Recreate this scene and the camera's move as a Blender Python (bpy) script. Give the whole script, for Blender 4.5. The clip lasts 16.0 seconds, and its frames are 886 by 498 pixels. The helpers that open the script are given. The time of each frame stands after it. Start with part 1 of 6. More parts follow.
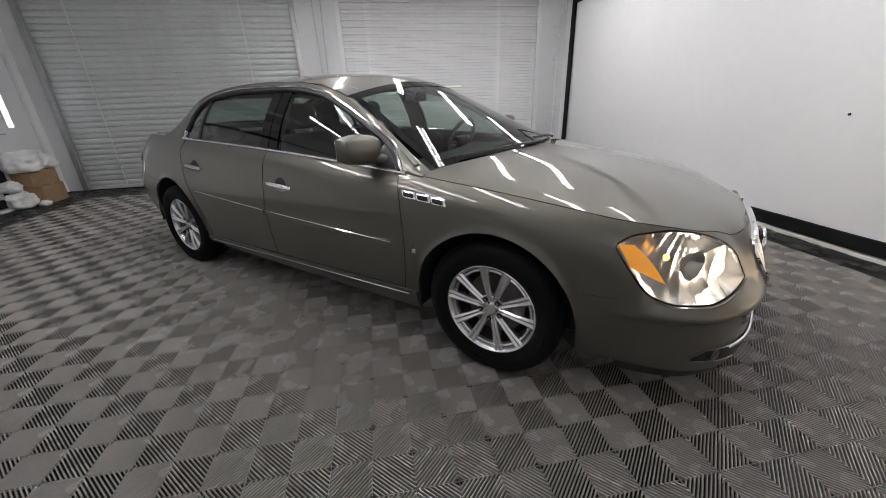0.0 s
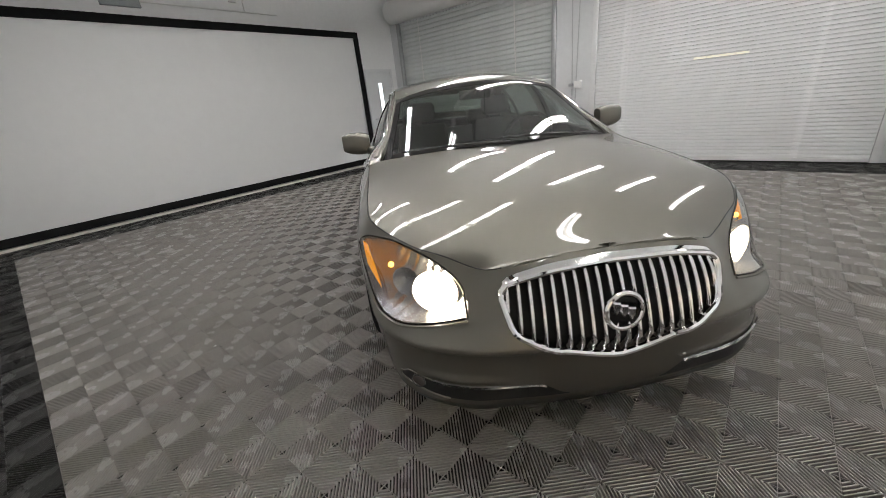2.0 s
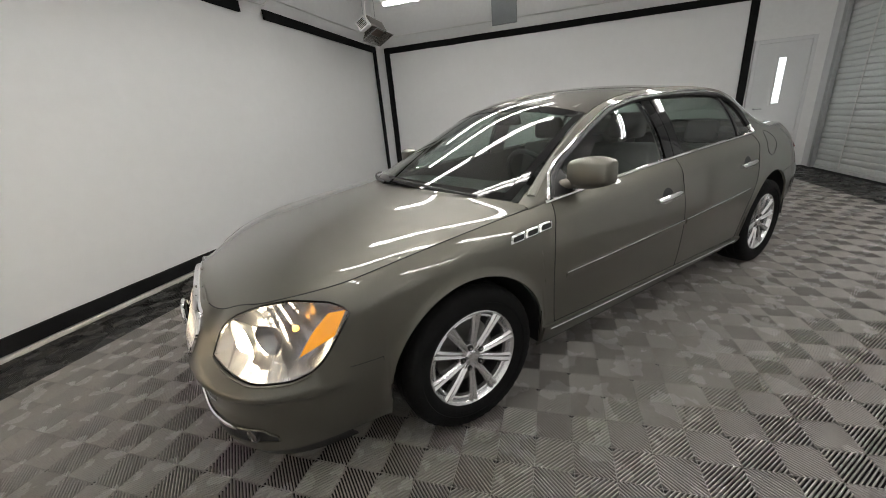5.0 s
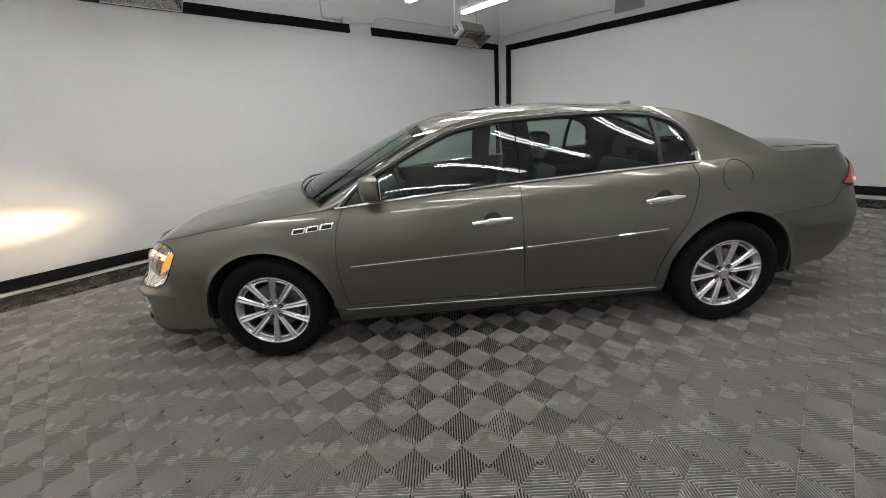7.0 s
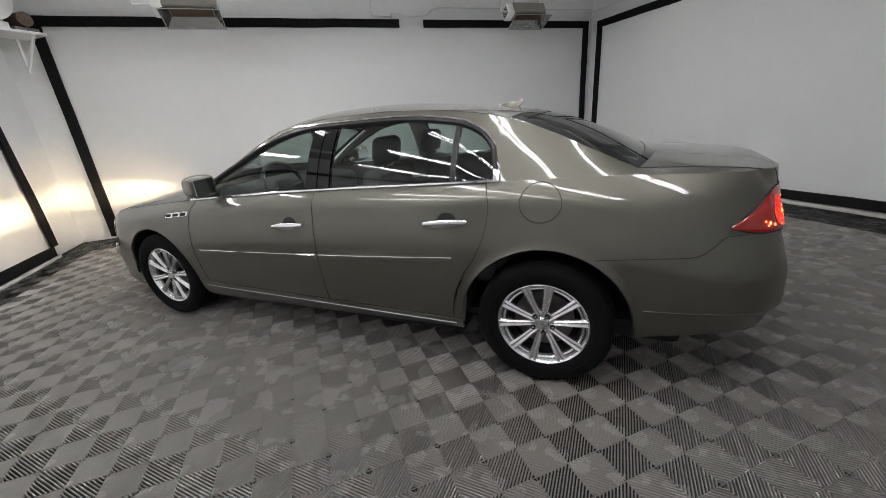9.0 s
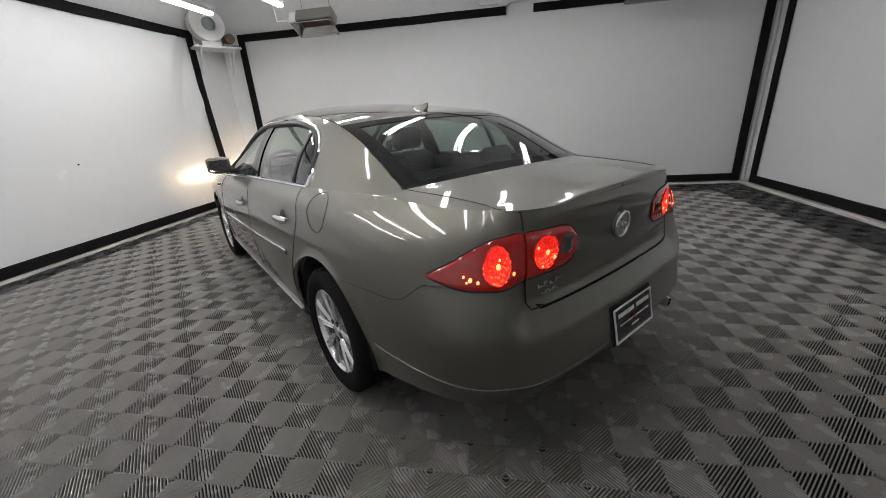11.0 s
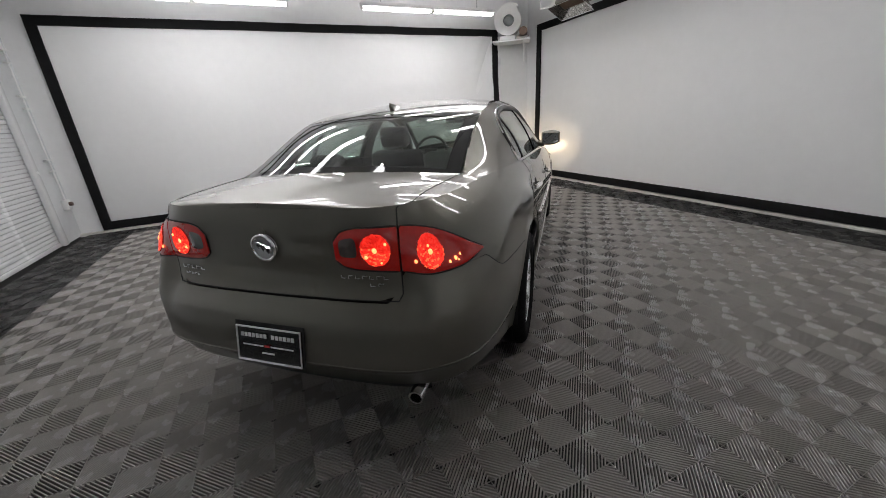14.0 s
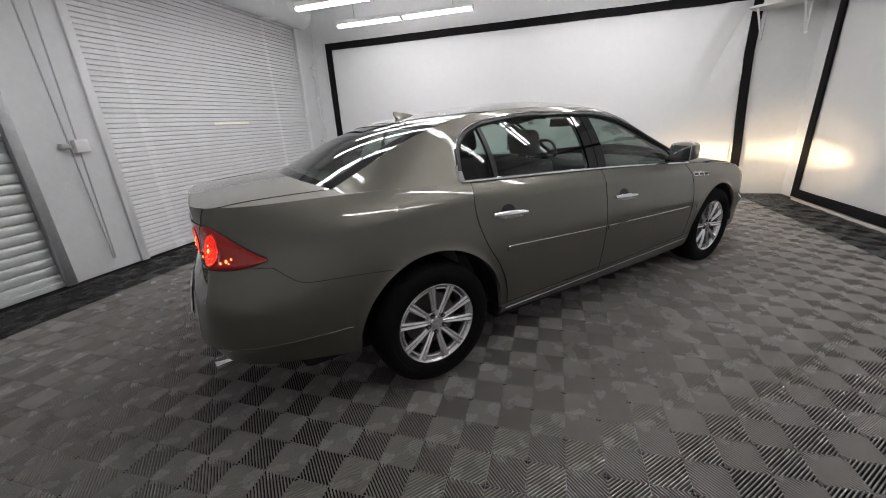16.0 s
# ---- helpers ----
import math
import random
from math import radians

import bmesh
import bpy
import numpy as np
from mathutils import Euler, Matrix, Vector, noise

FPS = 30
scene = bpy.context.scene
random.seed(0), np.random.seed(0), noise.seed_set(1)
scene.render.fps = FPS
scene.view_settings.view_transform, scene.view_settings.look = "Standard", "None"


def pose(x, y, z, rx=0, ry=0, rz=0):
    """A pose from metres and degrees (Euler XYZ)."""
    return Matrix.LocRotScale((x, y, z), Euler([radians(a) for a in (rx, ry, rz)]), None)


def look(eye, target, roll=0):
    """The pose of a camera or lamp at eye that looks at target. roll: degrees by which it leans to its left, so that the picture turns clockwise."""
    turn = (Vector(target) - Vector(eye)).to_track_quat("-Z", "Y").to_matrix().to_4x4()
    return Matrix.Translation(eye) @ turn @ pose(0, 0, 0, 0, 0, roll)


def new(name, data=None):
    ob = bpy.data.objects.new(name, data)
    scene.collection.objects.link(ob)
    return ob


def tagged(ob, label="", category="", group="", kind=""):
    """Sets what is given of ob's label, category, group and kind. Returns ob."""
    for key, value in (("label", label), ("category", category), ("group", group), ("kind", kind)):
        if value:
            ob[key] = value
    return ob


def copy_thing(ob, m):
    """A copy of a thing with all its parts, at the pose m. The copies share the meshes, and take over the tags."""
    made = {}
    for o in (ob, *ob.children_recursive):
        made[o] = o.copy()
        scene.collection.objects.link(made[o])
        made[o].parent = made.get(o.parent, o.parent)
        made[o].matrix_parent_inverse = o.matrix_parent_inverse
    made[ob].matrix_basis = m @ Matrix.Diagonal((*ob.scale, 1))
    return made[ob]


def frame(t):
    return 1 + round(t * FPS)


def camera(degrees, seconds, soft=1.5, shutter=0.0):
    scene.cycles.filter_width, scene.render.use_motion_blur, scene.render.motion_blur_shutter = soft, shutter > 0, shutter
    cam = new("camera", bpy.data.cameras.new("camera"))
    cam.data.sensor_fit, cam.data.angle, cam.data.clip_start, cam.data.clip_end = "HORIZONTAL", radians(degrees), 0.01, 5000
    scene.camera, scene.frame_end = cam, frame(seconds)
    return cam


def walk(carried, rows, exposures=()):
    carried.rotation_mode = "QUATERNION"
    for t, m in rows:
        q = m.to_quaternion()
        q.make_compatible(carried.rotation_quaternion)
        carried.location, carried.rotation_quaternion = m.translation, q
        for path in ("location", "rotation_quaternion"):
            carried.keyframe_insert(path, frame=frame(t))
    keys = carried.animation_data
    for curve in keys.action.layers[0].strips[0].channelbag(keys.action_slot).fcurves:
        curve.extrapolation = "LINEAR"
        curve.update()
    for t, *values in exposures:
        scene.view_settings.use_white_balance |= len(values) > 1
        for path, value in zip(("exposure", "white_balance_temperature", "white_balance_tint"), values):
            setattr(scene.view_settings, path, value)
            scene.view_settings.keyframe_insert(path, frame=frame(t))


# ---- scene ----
cam = camera(100.5, 16.0, soft=0.4, shutter=0.12)
# seconds, stops, kelvin, tint: the camera's own balance drifts warmer at the nose
EXPOSURES = [(0, 0.04, 6550, 13), (1.2, 0.09, 6550, 12), (2.3, 0.19, 6850, 9), (3.7, 0.19, 7000, 8), (5.6, 0.14, 6750, 9), (7.0, 0.10, 6550, 10), (9.0, 0.04, 6500, 10), (12.5, -0.02, 6550, 11), (16, 0.02, 6550, 12)]
PATH = [
    (0, (0.0, -3.071, 1.269), (0.307, -1.244, 0.517), -2.1),
    (0.5, (0.549, -3.117, 1.257), (0.49, -1.26, 0.518), -3.2),
    (1, (1.088, -3.123, 1.257), (0.57, -1.339, 0.517), -4.2),
    (1.5, (1.622, -3.03, 1.257), (0.703, -1.416, 0.516), -5.0),
    (2, (2.1, -2.822, 1.268), (0.857, -1.442, 0.527), -6.0),
    (2.5, (2.522, -2.454, 1.278), (1.039, -1.325, 0.551), -5.7),
    (3, (2.813, -2.014, 1.277), (1.191, -1.103, 0.544), -5.6),
    (3.5, (3.004, -1.535, 1.321), (1.255, -0.891, 0.597), -5.4),
    (3.7, (3.041, -1.34, 1.315), (1.233, -0.874, 0.6), -5.5),
    (5.8, (2.839, 0.869, 1.36), (1.191, -0.057, 0.709), -4.7),
    (6, (2.769, 1.072, 1.36), (1.152, 0.089, 0.71), -4.6),
    (6.5, (2.601, 1.534, 1.365), (1.105, 0.382, 0.707), -4.2),
    (7, (2.302, 1.948, 1.387), (0.998, 0.581, 0.729), -4.1),
    (7.5, (1.906, 2.352, 1.394), (0.795, 0.826, 0.732), -4.2),
    (8, (1.471, 2.662, 1.389), (0.505, 1.043, 0.72), -4.4),
    (8.5, (1.013, 2.876, 1.372), (0.211, 1.172, 0.697), -4.2),
    (9, (0.503, 3.009, 1.37), (-0.119, 1.233, 0.692), -4.4),
    (9.2, (0.313, 3.052, 1.374), (-0.242, 1.257, 0.69), -4.4),
    (11.3, (-1.615, 3.179, 1.359), (-1.099, 1.374, 0.67), -3.4),
    (11.5, (-1.789, 3.141, 1.352), (-1.146, 1.376, 0.665), -3.3),
    (12, (-2.216, 2.96, 1.352), (-1.287, 1.326, 0.668), -3.5),
    (12.5, (-2.626, 2.729, 1.341), (-1.456, 1.256, 0.66), -3.6),
    (13, (-2.94, 2.387, 1.345), (-1.557, 1.113, 0.663), -3.7),
    (13.5, (-3.204, 2.002, 1.343), (-1.629, 0.974, 0.663), -3.5),
    (14, (-3.323, 1.564, 1.334), (-1.597, 0.813, 0.658), -3.8),
    (14.5, (-3.431, 1.13, 1.347), (-1.603, 0.675, 0.673), -3.4),
    (15, (-3.43, 0.673, 1.348), (-1.549, 0.561, 0.677), -3.6),
    (15.5, (-3.414, 0.201, 1.347), (-1.54, 0.437, 0.689), -3.3),
    (16, (-3.322, -0.237, 1.36), (-1.516, 0.318, 0.705), -3.1),
]
walk(cam, [(t, look(eye, aim, lean)) for t, eye, aim, lean in PATH], EXPOSURES)

# ---- light ----
world = bpy.data.worlds.new("world")
scene.world = world
world.use_nodes = True
world.node_tree.nodes["Background"].inputs[0].default_value = (0.5, 0.5, 0.5, 1)
world.node_tree.nodes["Background"].inputs[1].default_value = 0.02
TUBE_STRENGTH = 24.0
HEADLAMP_WATTS = 420.0

# ---- helpers of this scene ----
CAR = pose(0, 0, 0, 0, 0, -42.3)


def curve(points):
    """A smooth function through (x, y) points, with no overshoot."""
    pts = sorted(points)
    xs = np.array([p[0] for p in pts], float)
    ys = np.array([p[1] for p in pts], float)
    d = np.diff(ys) / np.diff(xs)
    m = np.zeros(len(xs))
    m[0], m[-1] = d[0], d[-1]
    for i in range(1, len(xs) - 1):
        if d[i - 1] * d[i] > 0:
            h0, h1 = xs[i] - xs[i - 1], xs[i + 1] - xs[i]
            w0, w1 = 2 * h1 + h0, h1 + 2 * h0
            m[i] = (w0 + w1) / (w0 / d[i - 1] + w1 / d[i])

    def f(x):
        x = min(max(x, xs[0]), xs[-1])
        i = min(max(int(np.searchsorted(xs, x)) - 1, 0), len(xs) - 2)
        h = xs[i + 1] - xs[i]
        s = (x - xs[i]) / h
        return float((2 * s**3 - 3 * s**2 + 1) * ys[i] + (s**3 - 2 * s**2 + s) * h * m[i]
                     + (-2 * s**3 + 3 * s**2) * ys[i + 1] + (s**3 - s**2) * h * m[i + 1])
    return f


def spline(points, d0=None, d1=None):
    """A cubic spline of even curvature through (x, y) points; d0, d1: the slopes at its ends, free if not given."""
    pts = sorted(points)
    xs = np.array([p[0] for p in pts], float)
    ys = np.array([p[1] for p in pts], float)
    n, h = len(xs), np.diff(xs)
    a, b = np.zeros((n, n)), np.zeros(n)
    for i in range(1, n - 1):
        a[i, i - 1:i + 2] = h[i - 1], 2 * (h[i - 1] + h[i]), h[i]
        b[i] = 6 * ((ys[i + 1] - ys[i]) / h[i] - (ys[i] - ys[i - 1]) / h[i - 1])
    a[0, 0] = a[-1, -1] = 1.0
    if d0 is not None:
        a[0, :2] = 2 * h[0], h[0]
        b[0] = 6 * ((ys[1] - ys[0]) / h[0] - d0)
    if d1 is not None:
        a[-1, -2:] = h[-1], 2 * h[-1]
        b[-1] = 6 * (d1 - (ys[-1] - ys[-2]) / h[-1])
    m = np.linalg.solve(a, b)

    def f(x):
        x = min(max(x, xs[0]), xs[-1])
        i = min(max(int(np.searchsorted(xs, x)) - 1, 0), n - 2)
        p, q = xs[i + 1] - x, x - xs[i]
        return float((m[i] * p**3 + m[i + 1] * q**3) / (6 * h[i]) + (ys[i] / h[i] - m[i] * h[i] / 6) * p + (ys[i + 1] / h[i] - m[i + 1] * h[i] / 6) * q)
    return f


def clamp(v, a=0.0, b=1.0):
    return min(max(v, a), b)


def smooth(v, a, b):
    s = clamp((v - a) / (b - a))
    return s * s * (3 - 2 * s)


def mesh_of(bm, name, material, smooth_angle=None):
    me = bpy.data.meshes.new(name)
    bm.normal_update()
    bm.to_mesh(me)
    bm.free()
    for m in (material if isinstance(material, (list, tuple)) else [material]):
        me.materials.append(m)
    if smooth_angle is not None:
        for p in me.polygons:
            p.use_smooth = True
        if smooth_angle < 179:
            me.set_sharp_from_angle(angle=radians(smooth_angle))
    return me


def part(name, bm, material, parent=None, label="", smooth_angle=40):
    ob = new(name, mesh_of(bm, name, material, smooth_angle))
    if parent is not None:
        ob.parent = parent
    if label:
        tagged(ob, label)
    return ob


def thing(name, label, category, group="", m=None):
    ob = new(name)
    ob.empty_display_size = 0.1
    if m is not None:
        ob.matrix_basis = m
    return tagged(ob, label, category, group)


def box_bm(x0, x1, y0, y1, z0, z1, bevel=0.0, seg=2, bm=None):
    own = bmesh.new()
    bmesh.ops.create_cube(own, size=1, matrix=Matrix.Translation(((x0 + x1) / 2, (y0 + y1) / 2, (z0 + z1) / 2)) @ Matrix.Diagonal((x1 - x0, y1 - y0, z1 - z0, 1)))
    if bevel:
        bmesh.ops.bevel(own, geom=own.edges[:], offset=bevel, segments=seg, affect="EDGES", profile=0.5)
    if bm is None:
        return own
    return merge(bm, own)


def merge(bm, other, m=None):
    me = bpy.data.meshes.new("tmp")
    if m is not None:
        other.transform(m)
    other.to_mesh(me)
    other.free()
    bm.from_mesh(me)
    bpy.data.meshes.remove(me)
    return bm


def cyl_bm(p, q, r, n=12, r2=None, caps=True):
    bm = bmesh.new()
    p, q = Vector(p), Vector(q)
    d = q - p
    turn = d.to_track_quat("Z", "Y").to_matrix().to_4x4()
    bmesh.ops.create_cone(bm, cap_ends=caps, segments=n, radius1=r, radius2=r if r2 is None else r2, depth=d.length,
                          matrix=Matrix.Translation((p + q) / 2) @ turn)
    return bm


def tube_bm(points, r, n=8, closed=False, flat=1.0):
    """A round bar along a line of points."""
    bm = bmesh.new()
    pts = [Vector(p) for p in points]
    rings = []
    k = len(pts)
    side = None
    for i, p in enumerate(pts):
        a = pts[(i - 1) % k] if closed or i > 0 else p
        b = pts[(i + 1) % k] if closed or i < k - 1 else p
        d = (b - a).normalized()
        if side is None:
            side = d.orthogonal().normalized()
        side = (side - d * side.dot(d)).normalized()
        up = d.cross(side)
        rings.append([bm.verts.new(p + (side * math.cos(2 * math.pi * j / n) + up * math.sin(2 * math.pi * j / n) * flat) * r) for j in range(n)])
    for i in range(k if closed else k - 1):
        a, b = rings[i], rings[(i + 1) % k]
        for j in range(n):
            bm.faces.new((a[j], a[(j + 1) % n], b[(j + 1) % n], b[j]))
    if not closed:
        bm.faces.new(rings[0][::-1])
        bm.faces.new(rings[-1])
    bmesh.ops.recalc_face_normals(bm, faces=bm.faces[:])
    return bm


def grid_bm(f, us, vs, thick=0.0, drop=None):
    """A sheet of points f(u, v); thick: its depth against the normal; drop: leaves out a face by its middle (u, v)."""
    bm = bmesh.new()
    vert = [[bm.verts.new(f(u, v)) for v in vs] for u in us]
    for i in range(len(us) - 1):
        for j in range(len(vs) - 1):
            if drop and drop((us[i] + us[i + 1]) / 2, (vs[j] + vs[j + 1]) / 2):
                continue
            q = []
            for w in (vert[i][j], vert[i + 1][j], vert[i + 1][j + 1], vert[i][j + 1]):
                if not q or all((w.co - o.co).length > 1e-6 for o in q):
                    q.append(w)
            if len(q) >= 3:
                bm.faces.new(q)
    for w in [w for w in bm.verts if not w.link_faces]:
        bm.verts.remove(w)
    if thick:
        bm.normal_update()
        geom = bmesh.ops.extrude_face_region(bm, geom=bm.faces[:])
        moved = [g for g in geom["geom"] if isinstance(g, bmesh.types.BMVert)]
        shift = {w: w.normal.copy() for w in moved}
        for w in moved:
            w.co += shift[w] * thick
    return bm


def mirrored(bm):
    bm.transform(Matrix.Diagonal((1, -1, 1, 1)))
    bmesh.ops.reverse_faces(bm, faces=bm.faces[:])
    return bm


def span(a, b, n):
    return [a + (b - a) * i / (n - 1) for i in range(n)]

# ---- materials ----
def material(name, color, rough=0.5, metal=0.0, vary=0.0, scale=8.0, bump=0.0, bump_scale=60.0, coat=0.0, emit=None, strength=0.0, spec=0.5, per_object=0.0, rough_vary=0.0, alpha=1.0, ior=1.5):
    mat = bpy.data.materials.new(name)
    mat.use_nodes = True
    nt = mat.node_tree
    b = nt.nodes["Principled BSDF"]
    b.inputs["Base Color"].default_value = (*color, 1)
    b.inputs["Roughness"].default_value = rough
    b.inputs["Metallic"].default_value = metal
    b.inputs["Specular IOR Level"].default_value = spec
    b.inputs["Alpha"].default_value = alpha
    b.inputs["IOR"].default_value = ior
    if coat:
        b.inputs["Coat Weight"].default_value = coat
        b.inputs["Coat Roughness"].default_value = 0.0
        b.inputs["Coat IOR"].default_value = 1.52
    if emit:
        b.inputs["Emission Color"].default_value = (*emit, 1)
        b.inputs["Emission Strength"].default_value = strength
    co = nt.nodes.new("ShaderNodeTexCoord")
    if vary or rough_vary or per_object:
        big = nt.nodes.new("ShaderNodeTexNoise")
        big.inputs["Scale"].default_value = scale
        big.inputs["Detail"].default_value = 5
        small = nt.nodes.new("ShaderNodeTexNoise")
        small.inputs["Scale"].default_value = scale * 11
        small.inputs["Detail"].default_value = 3
        nt.links.new(co.outputs["Object"], big.inputs["Vector"])
        nt.links.new(co.outputs["Object"], small.inputs["Vector"])
        mix = nt.nodes.new("ShaderNodeMath")
        mix.operation = "ADD"
        nt.links.new(big.outputs["Fac"], mix.inputs[0])
        nt.links.new(small.outputs["Fac"], mix.inputs[1])
        last = mix.outputs[0]
        if per_object:
            info = nt.nodes.new("ShaderNodeObjectInfo")
            m2 = nt.nodes.new("ShaderNodeMath")
            m2.operation = "MULTIPLY_ADD"
            m2.inputs[1].default_value = per_object
            nt.links.new(info.outputs["Random"], m2.inputs[0])
            nt.links.new(last, m2.inputs[2])
            last = m2.outputs[0]
        rng = nt.nodes.new("ShaderNodeMapRange")
        rng.inputs["From Min"].default_value = 0.6
        rng.inputs["From Max"].default_value = 1.4
        rng.inputs["To Min"].default_value = 1 - vary
        rng.inputs["To Max"].default_value = 1 + vary
        nt.links.new(last, rng.inputs["Value"])
        mul = nt.nodes.new("ShaderNodeVectorMath")
        mul.operation = "SCALE"
        mul.inputs[0].default_value = color
        nt.links.new(rng.outputs["Result"], mul.inputs["Scale"])
        nt.links.new(mul.outputs["Vector"], b.inputs["Base Color"])
        if rough_vary:
            rr = nt.nodes.new("ShaderNodeMapRange")
            rr.inputs["From Min"].default_value = 0.3
            rr.inputs["From Max"].default_value = 0.7
            rr.inputs["To Min"].default_value = clamp(rough - rough_vary)
            rr.inputs["To Max"].default_value = clamp(rough + rough_vary)
            nt.links.new(big.outputs["Fac"], rr.inputs["Value"])
            nt.links.new(rr.outputs["Result"], b.inputs["Roughness"])
    if bump:
        nb = nt.nodes.new("ShaderNodeTexNoise")
        nb.inputs["Scale"].default_value = bump_scale
        nb.inputs["Detail"].default_value = 4
        nt.links.new(co.outputs["Object"], nb.inputs["Vector"])
        bp = nt.nodes.new("ShaderNodeBump")
        bp.inputs["Strength"].default_value = bump
        bp.inputs["Distance"].default_value = 0.01
        nt.links.new(nb.outputs["Fac"], bp.inputs["Height"])
        nt.links.new(bp.outputs["Normal"], b.inputs["Normal"])
    return mat


def glass(name, color, rough=0.0):
    """A thin pane: light goes straight through, tinted, and a clear gloss lies over it."""
    mat = bpy.data.materials.new(name)
    mat.use_nodes = True
    nt = mat.node_tree
    out = nt.nodes["Material Output"]
    nt.nodes.remove(nt.nodes["Principled BSDF"])
    tr = nt.nodes.new("ShaderNodeBsdfTransparent")
    tr.inputs["Color"].default_value = (*color, 1)
    gl = nt.nodes.new("ShaderNodeBsdfGlossy")
    gl.inputs["Roughness"].default_value = rough
    gl.inputs["Color"].default_value = (1, 1, 1, 1)
    lw = nt.nodes.new("ShaderNodeLayerWeight")
    lw.inputs["Blend"].default_value = 0.5
    pw = nt.nodes.new("ShaderNodeMath")
    pw.operation = "POWER"
    pw.inputs[1].default_value = 4.0
    nt.links.new(lw.outputs["Facing"], pw.inputs[0])
    fr = nt.nodes.new("ShaderNodeMath")
    fr.operation = "MULTIPLY_ADD"
    fr.inputs[1].default_value = 0.88
    fr.inputs[2].default_value = 0.055
    nt.links.new(pw.outputs[0], fr.inputs[0])
    mx = nt.nodes.new("ShaderNodeMixShader")
    nt.links.new(fr.outputs[0], mx.inputs["Fac"])
    nt.links.new(tr.outputs["BSDF"], mx.inputs[1])
    nt.links.new(gl.outputs["BSDF"], mx.inputs[2])
    nt.links.new(mx.outputs["Shader"], out.inputs["Surface"])
    return mat


M_PAINT = material("bronze_car_paint", (0.141, 0.134, 0.114), 0.42, 0.86, vary=0.05, scale=420.0, coat=1.0)
M_SEAM = material("dark_seam", (0.012, 0.012, 0.012), 0.7)
M_CHROME = material("chrome", (0.86, 0.86, 0.88), 0.07, 1.0, rough_vary=0.03, vary=0.02, scale=30.0)
M_BLACK = material("black_plastic", (0.009, 0.009, 0.0095), 0.42, vary=0.25, scale=40.0, bump=0.1, bump_scale=500.0)
M_GLOSSBLACK = material("gloss_black_trim", (0.006, 0.006, 0.0065), 0.04, spec=0.40)
M_RUBBER = material("tyre_rubber", (0.0075, 0.0075, 0.0078), 0.8, spec=0.12, vary=0.2, scale=14.0, bump=0.25, bump_scale=220.0)
M_RIM = material("silver_alloy", (0.78, 0.78, 0.79), 0.24, 0.88, vary=0.03, scale=20.0)
M_DISC = material("brake_steel", (0.20, 0.19, 0.18), 0.45, 0.9, vary=0.2, scale=50.0)
M_UNDER = material("underbody_black", (0.010, 0.010, 0.010), 0.85, vary=0.3, scale=9.0)
M_SEAT = material("grey_leather_seat", (0.085, 0.083, 0.078), 0.50, vary=0.08, scale=14.0, bump=0.2, bump_scale=180.0)
M_TRIM = material("interior_trim", (0.10, 0.097, 0.09), 0.65, vary=0.1, scale=20.0, bump=0.15, bump_scale=300.0)
M_DASH = material("dark_dashboard", (0.022, 0.0215, 0.021), 0.6, vary=0.2, scale=25.0, bump=0.2, bump_scale=300.0)
M_LINER = material("headliner_cloth", (0.21, 0.205, 0.185), 0.9, vary=0.06, scale=40.0, bump=0.1, bump_scale=600.0)
M_GLASS = glass("tinted_glass", (0.62, 0.70, 0.67))
M_SCREENGLASS = glass("windscreen_glass", (0.52, 0.60, 0.56))
M_REARGLASS = glass("rear_window_glass", (0.42, 0.50, 0.46))
M_LENS = glass("clear_lamp_lens", (0.92, 0.93, 0.94))
# emission added to the amber reflector so that it looks lit; not a lamp
M_AMBER = material("amber_reflector", (0.90, 0.34, 0.02), 0.2, emit=(1.0, 0.40, 0.02), strength=0.40)
M_AMBERBULB = material("amber_bulb", (1.0, 0.5, 0.1), 0.3, emit=(1.0, 0.45, 0.06), strength=6.0)
M_BEAM = material("lit_headlamp", (1, 0.95, 0.85), 0.3, emit=(1.0, 0.84, 0.58), strength=32.0)
M_MIRROR = material("lamp_reflector", (0.36, 0.36, 0.38), 0.27, 0.80)
M_DISH = material("satin_reflector", (0.62, 0.61, 0.59), 0.38, 0.7)
# wheel barrel darker than the rim alloy: shade behind the spokes painted in
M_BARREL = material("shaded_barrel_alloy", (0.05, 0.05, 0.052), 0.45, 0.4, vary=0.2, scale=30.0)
M_MIRRORGLASS = material("door_mirror_glass", (0.85, 0.87, 0.88), 0.02, 1.0)
M_RED = material("red_tail_lens", (0.20, 0.005, 0.004), 0.07, emit=(1.0, 0.018, 0.010), strength=0.06, coat=1.0, vary=0.25, scale=60.0)
M_REDLIT = material("lit_tail_lamp", (0.8, 0.02, 0.02), 0.2, emit=(1.0, 0.035, 0.018), strength=0.95)
M_REDDEEP = material("shaded_lamp_prism", (0.4, 0.01, 0.01), 0.2, emit=(1.0, 0.02, 0.01), strength=0.60)
M_REDGLOW = material("bright_lamp_prism", (0.8, 0.05, 0.02), 0.2, emit=(1.0, 0.11, 0.04), strength=1.6)
M_REDHOT = material("tail_bulb_and_glint", (1, 0.4, 0.2), 0.2, emit=(1.0, 0.24, 0.08), strength=2.6)
M_REVERSE = material("unlit_reverse_lens", (0.09, 0.075, 0.072), 0.08, coat=1.0)
M_PLATE = material("black_dealer_plate", (0.010, 0.010, 0.012), 0.25, coat=0.5)
M_WHITE = material("white_print", (0.75, 0.75, 0.75), 0.5)
M_REDPRINT = material("red_print", (0.6, 0.03, 0.03), 0.5)

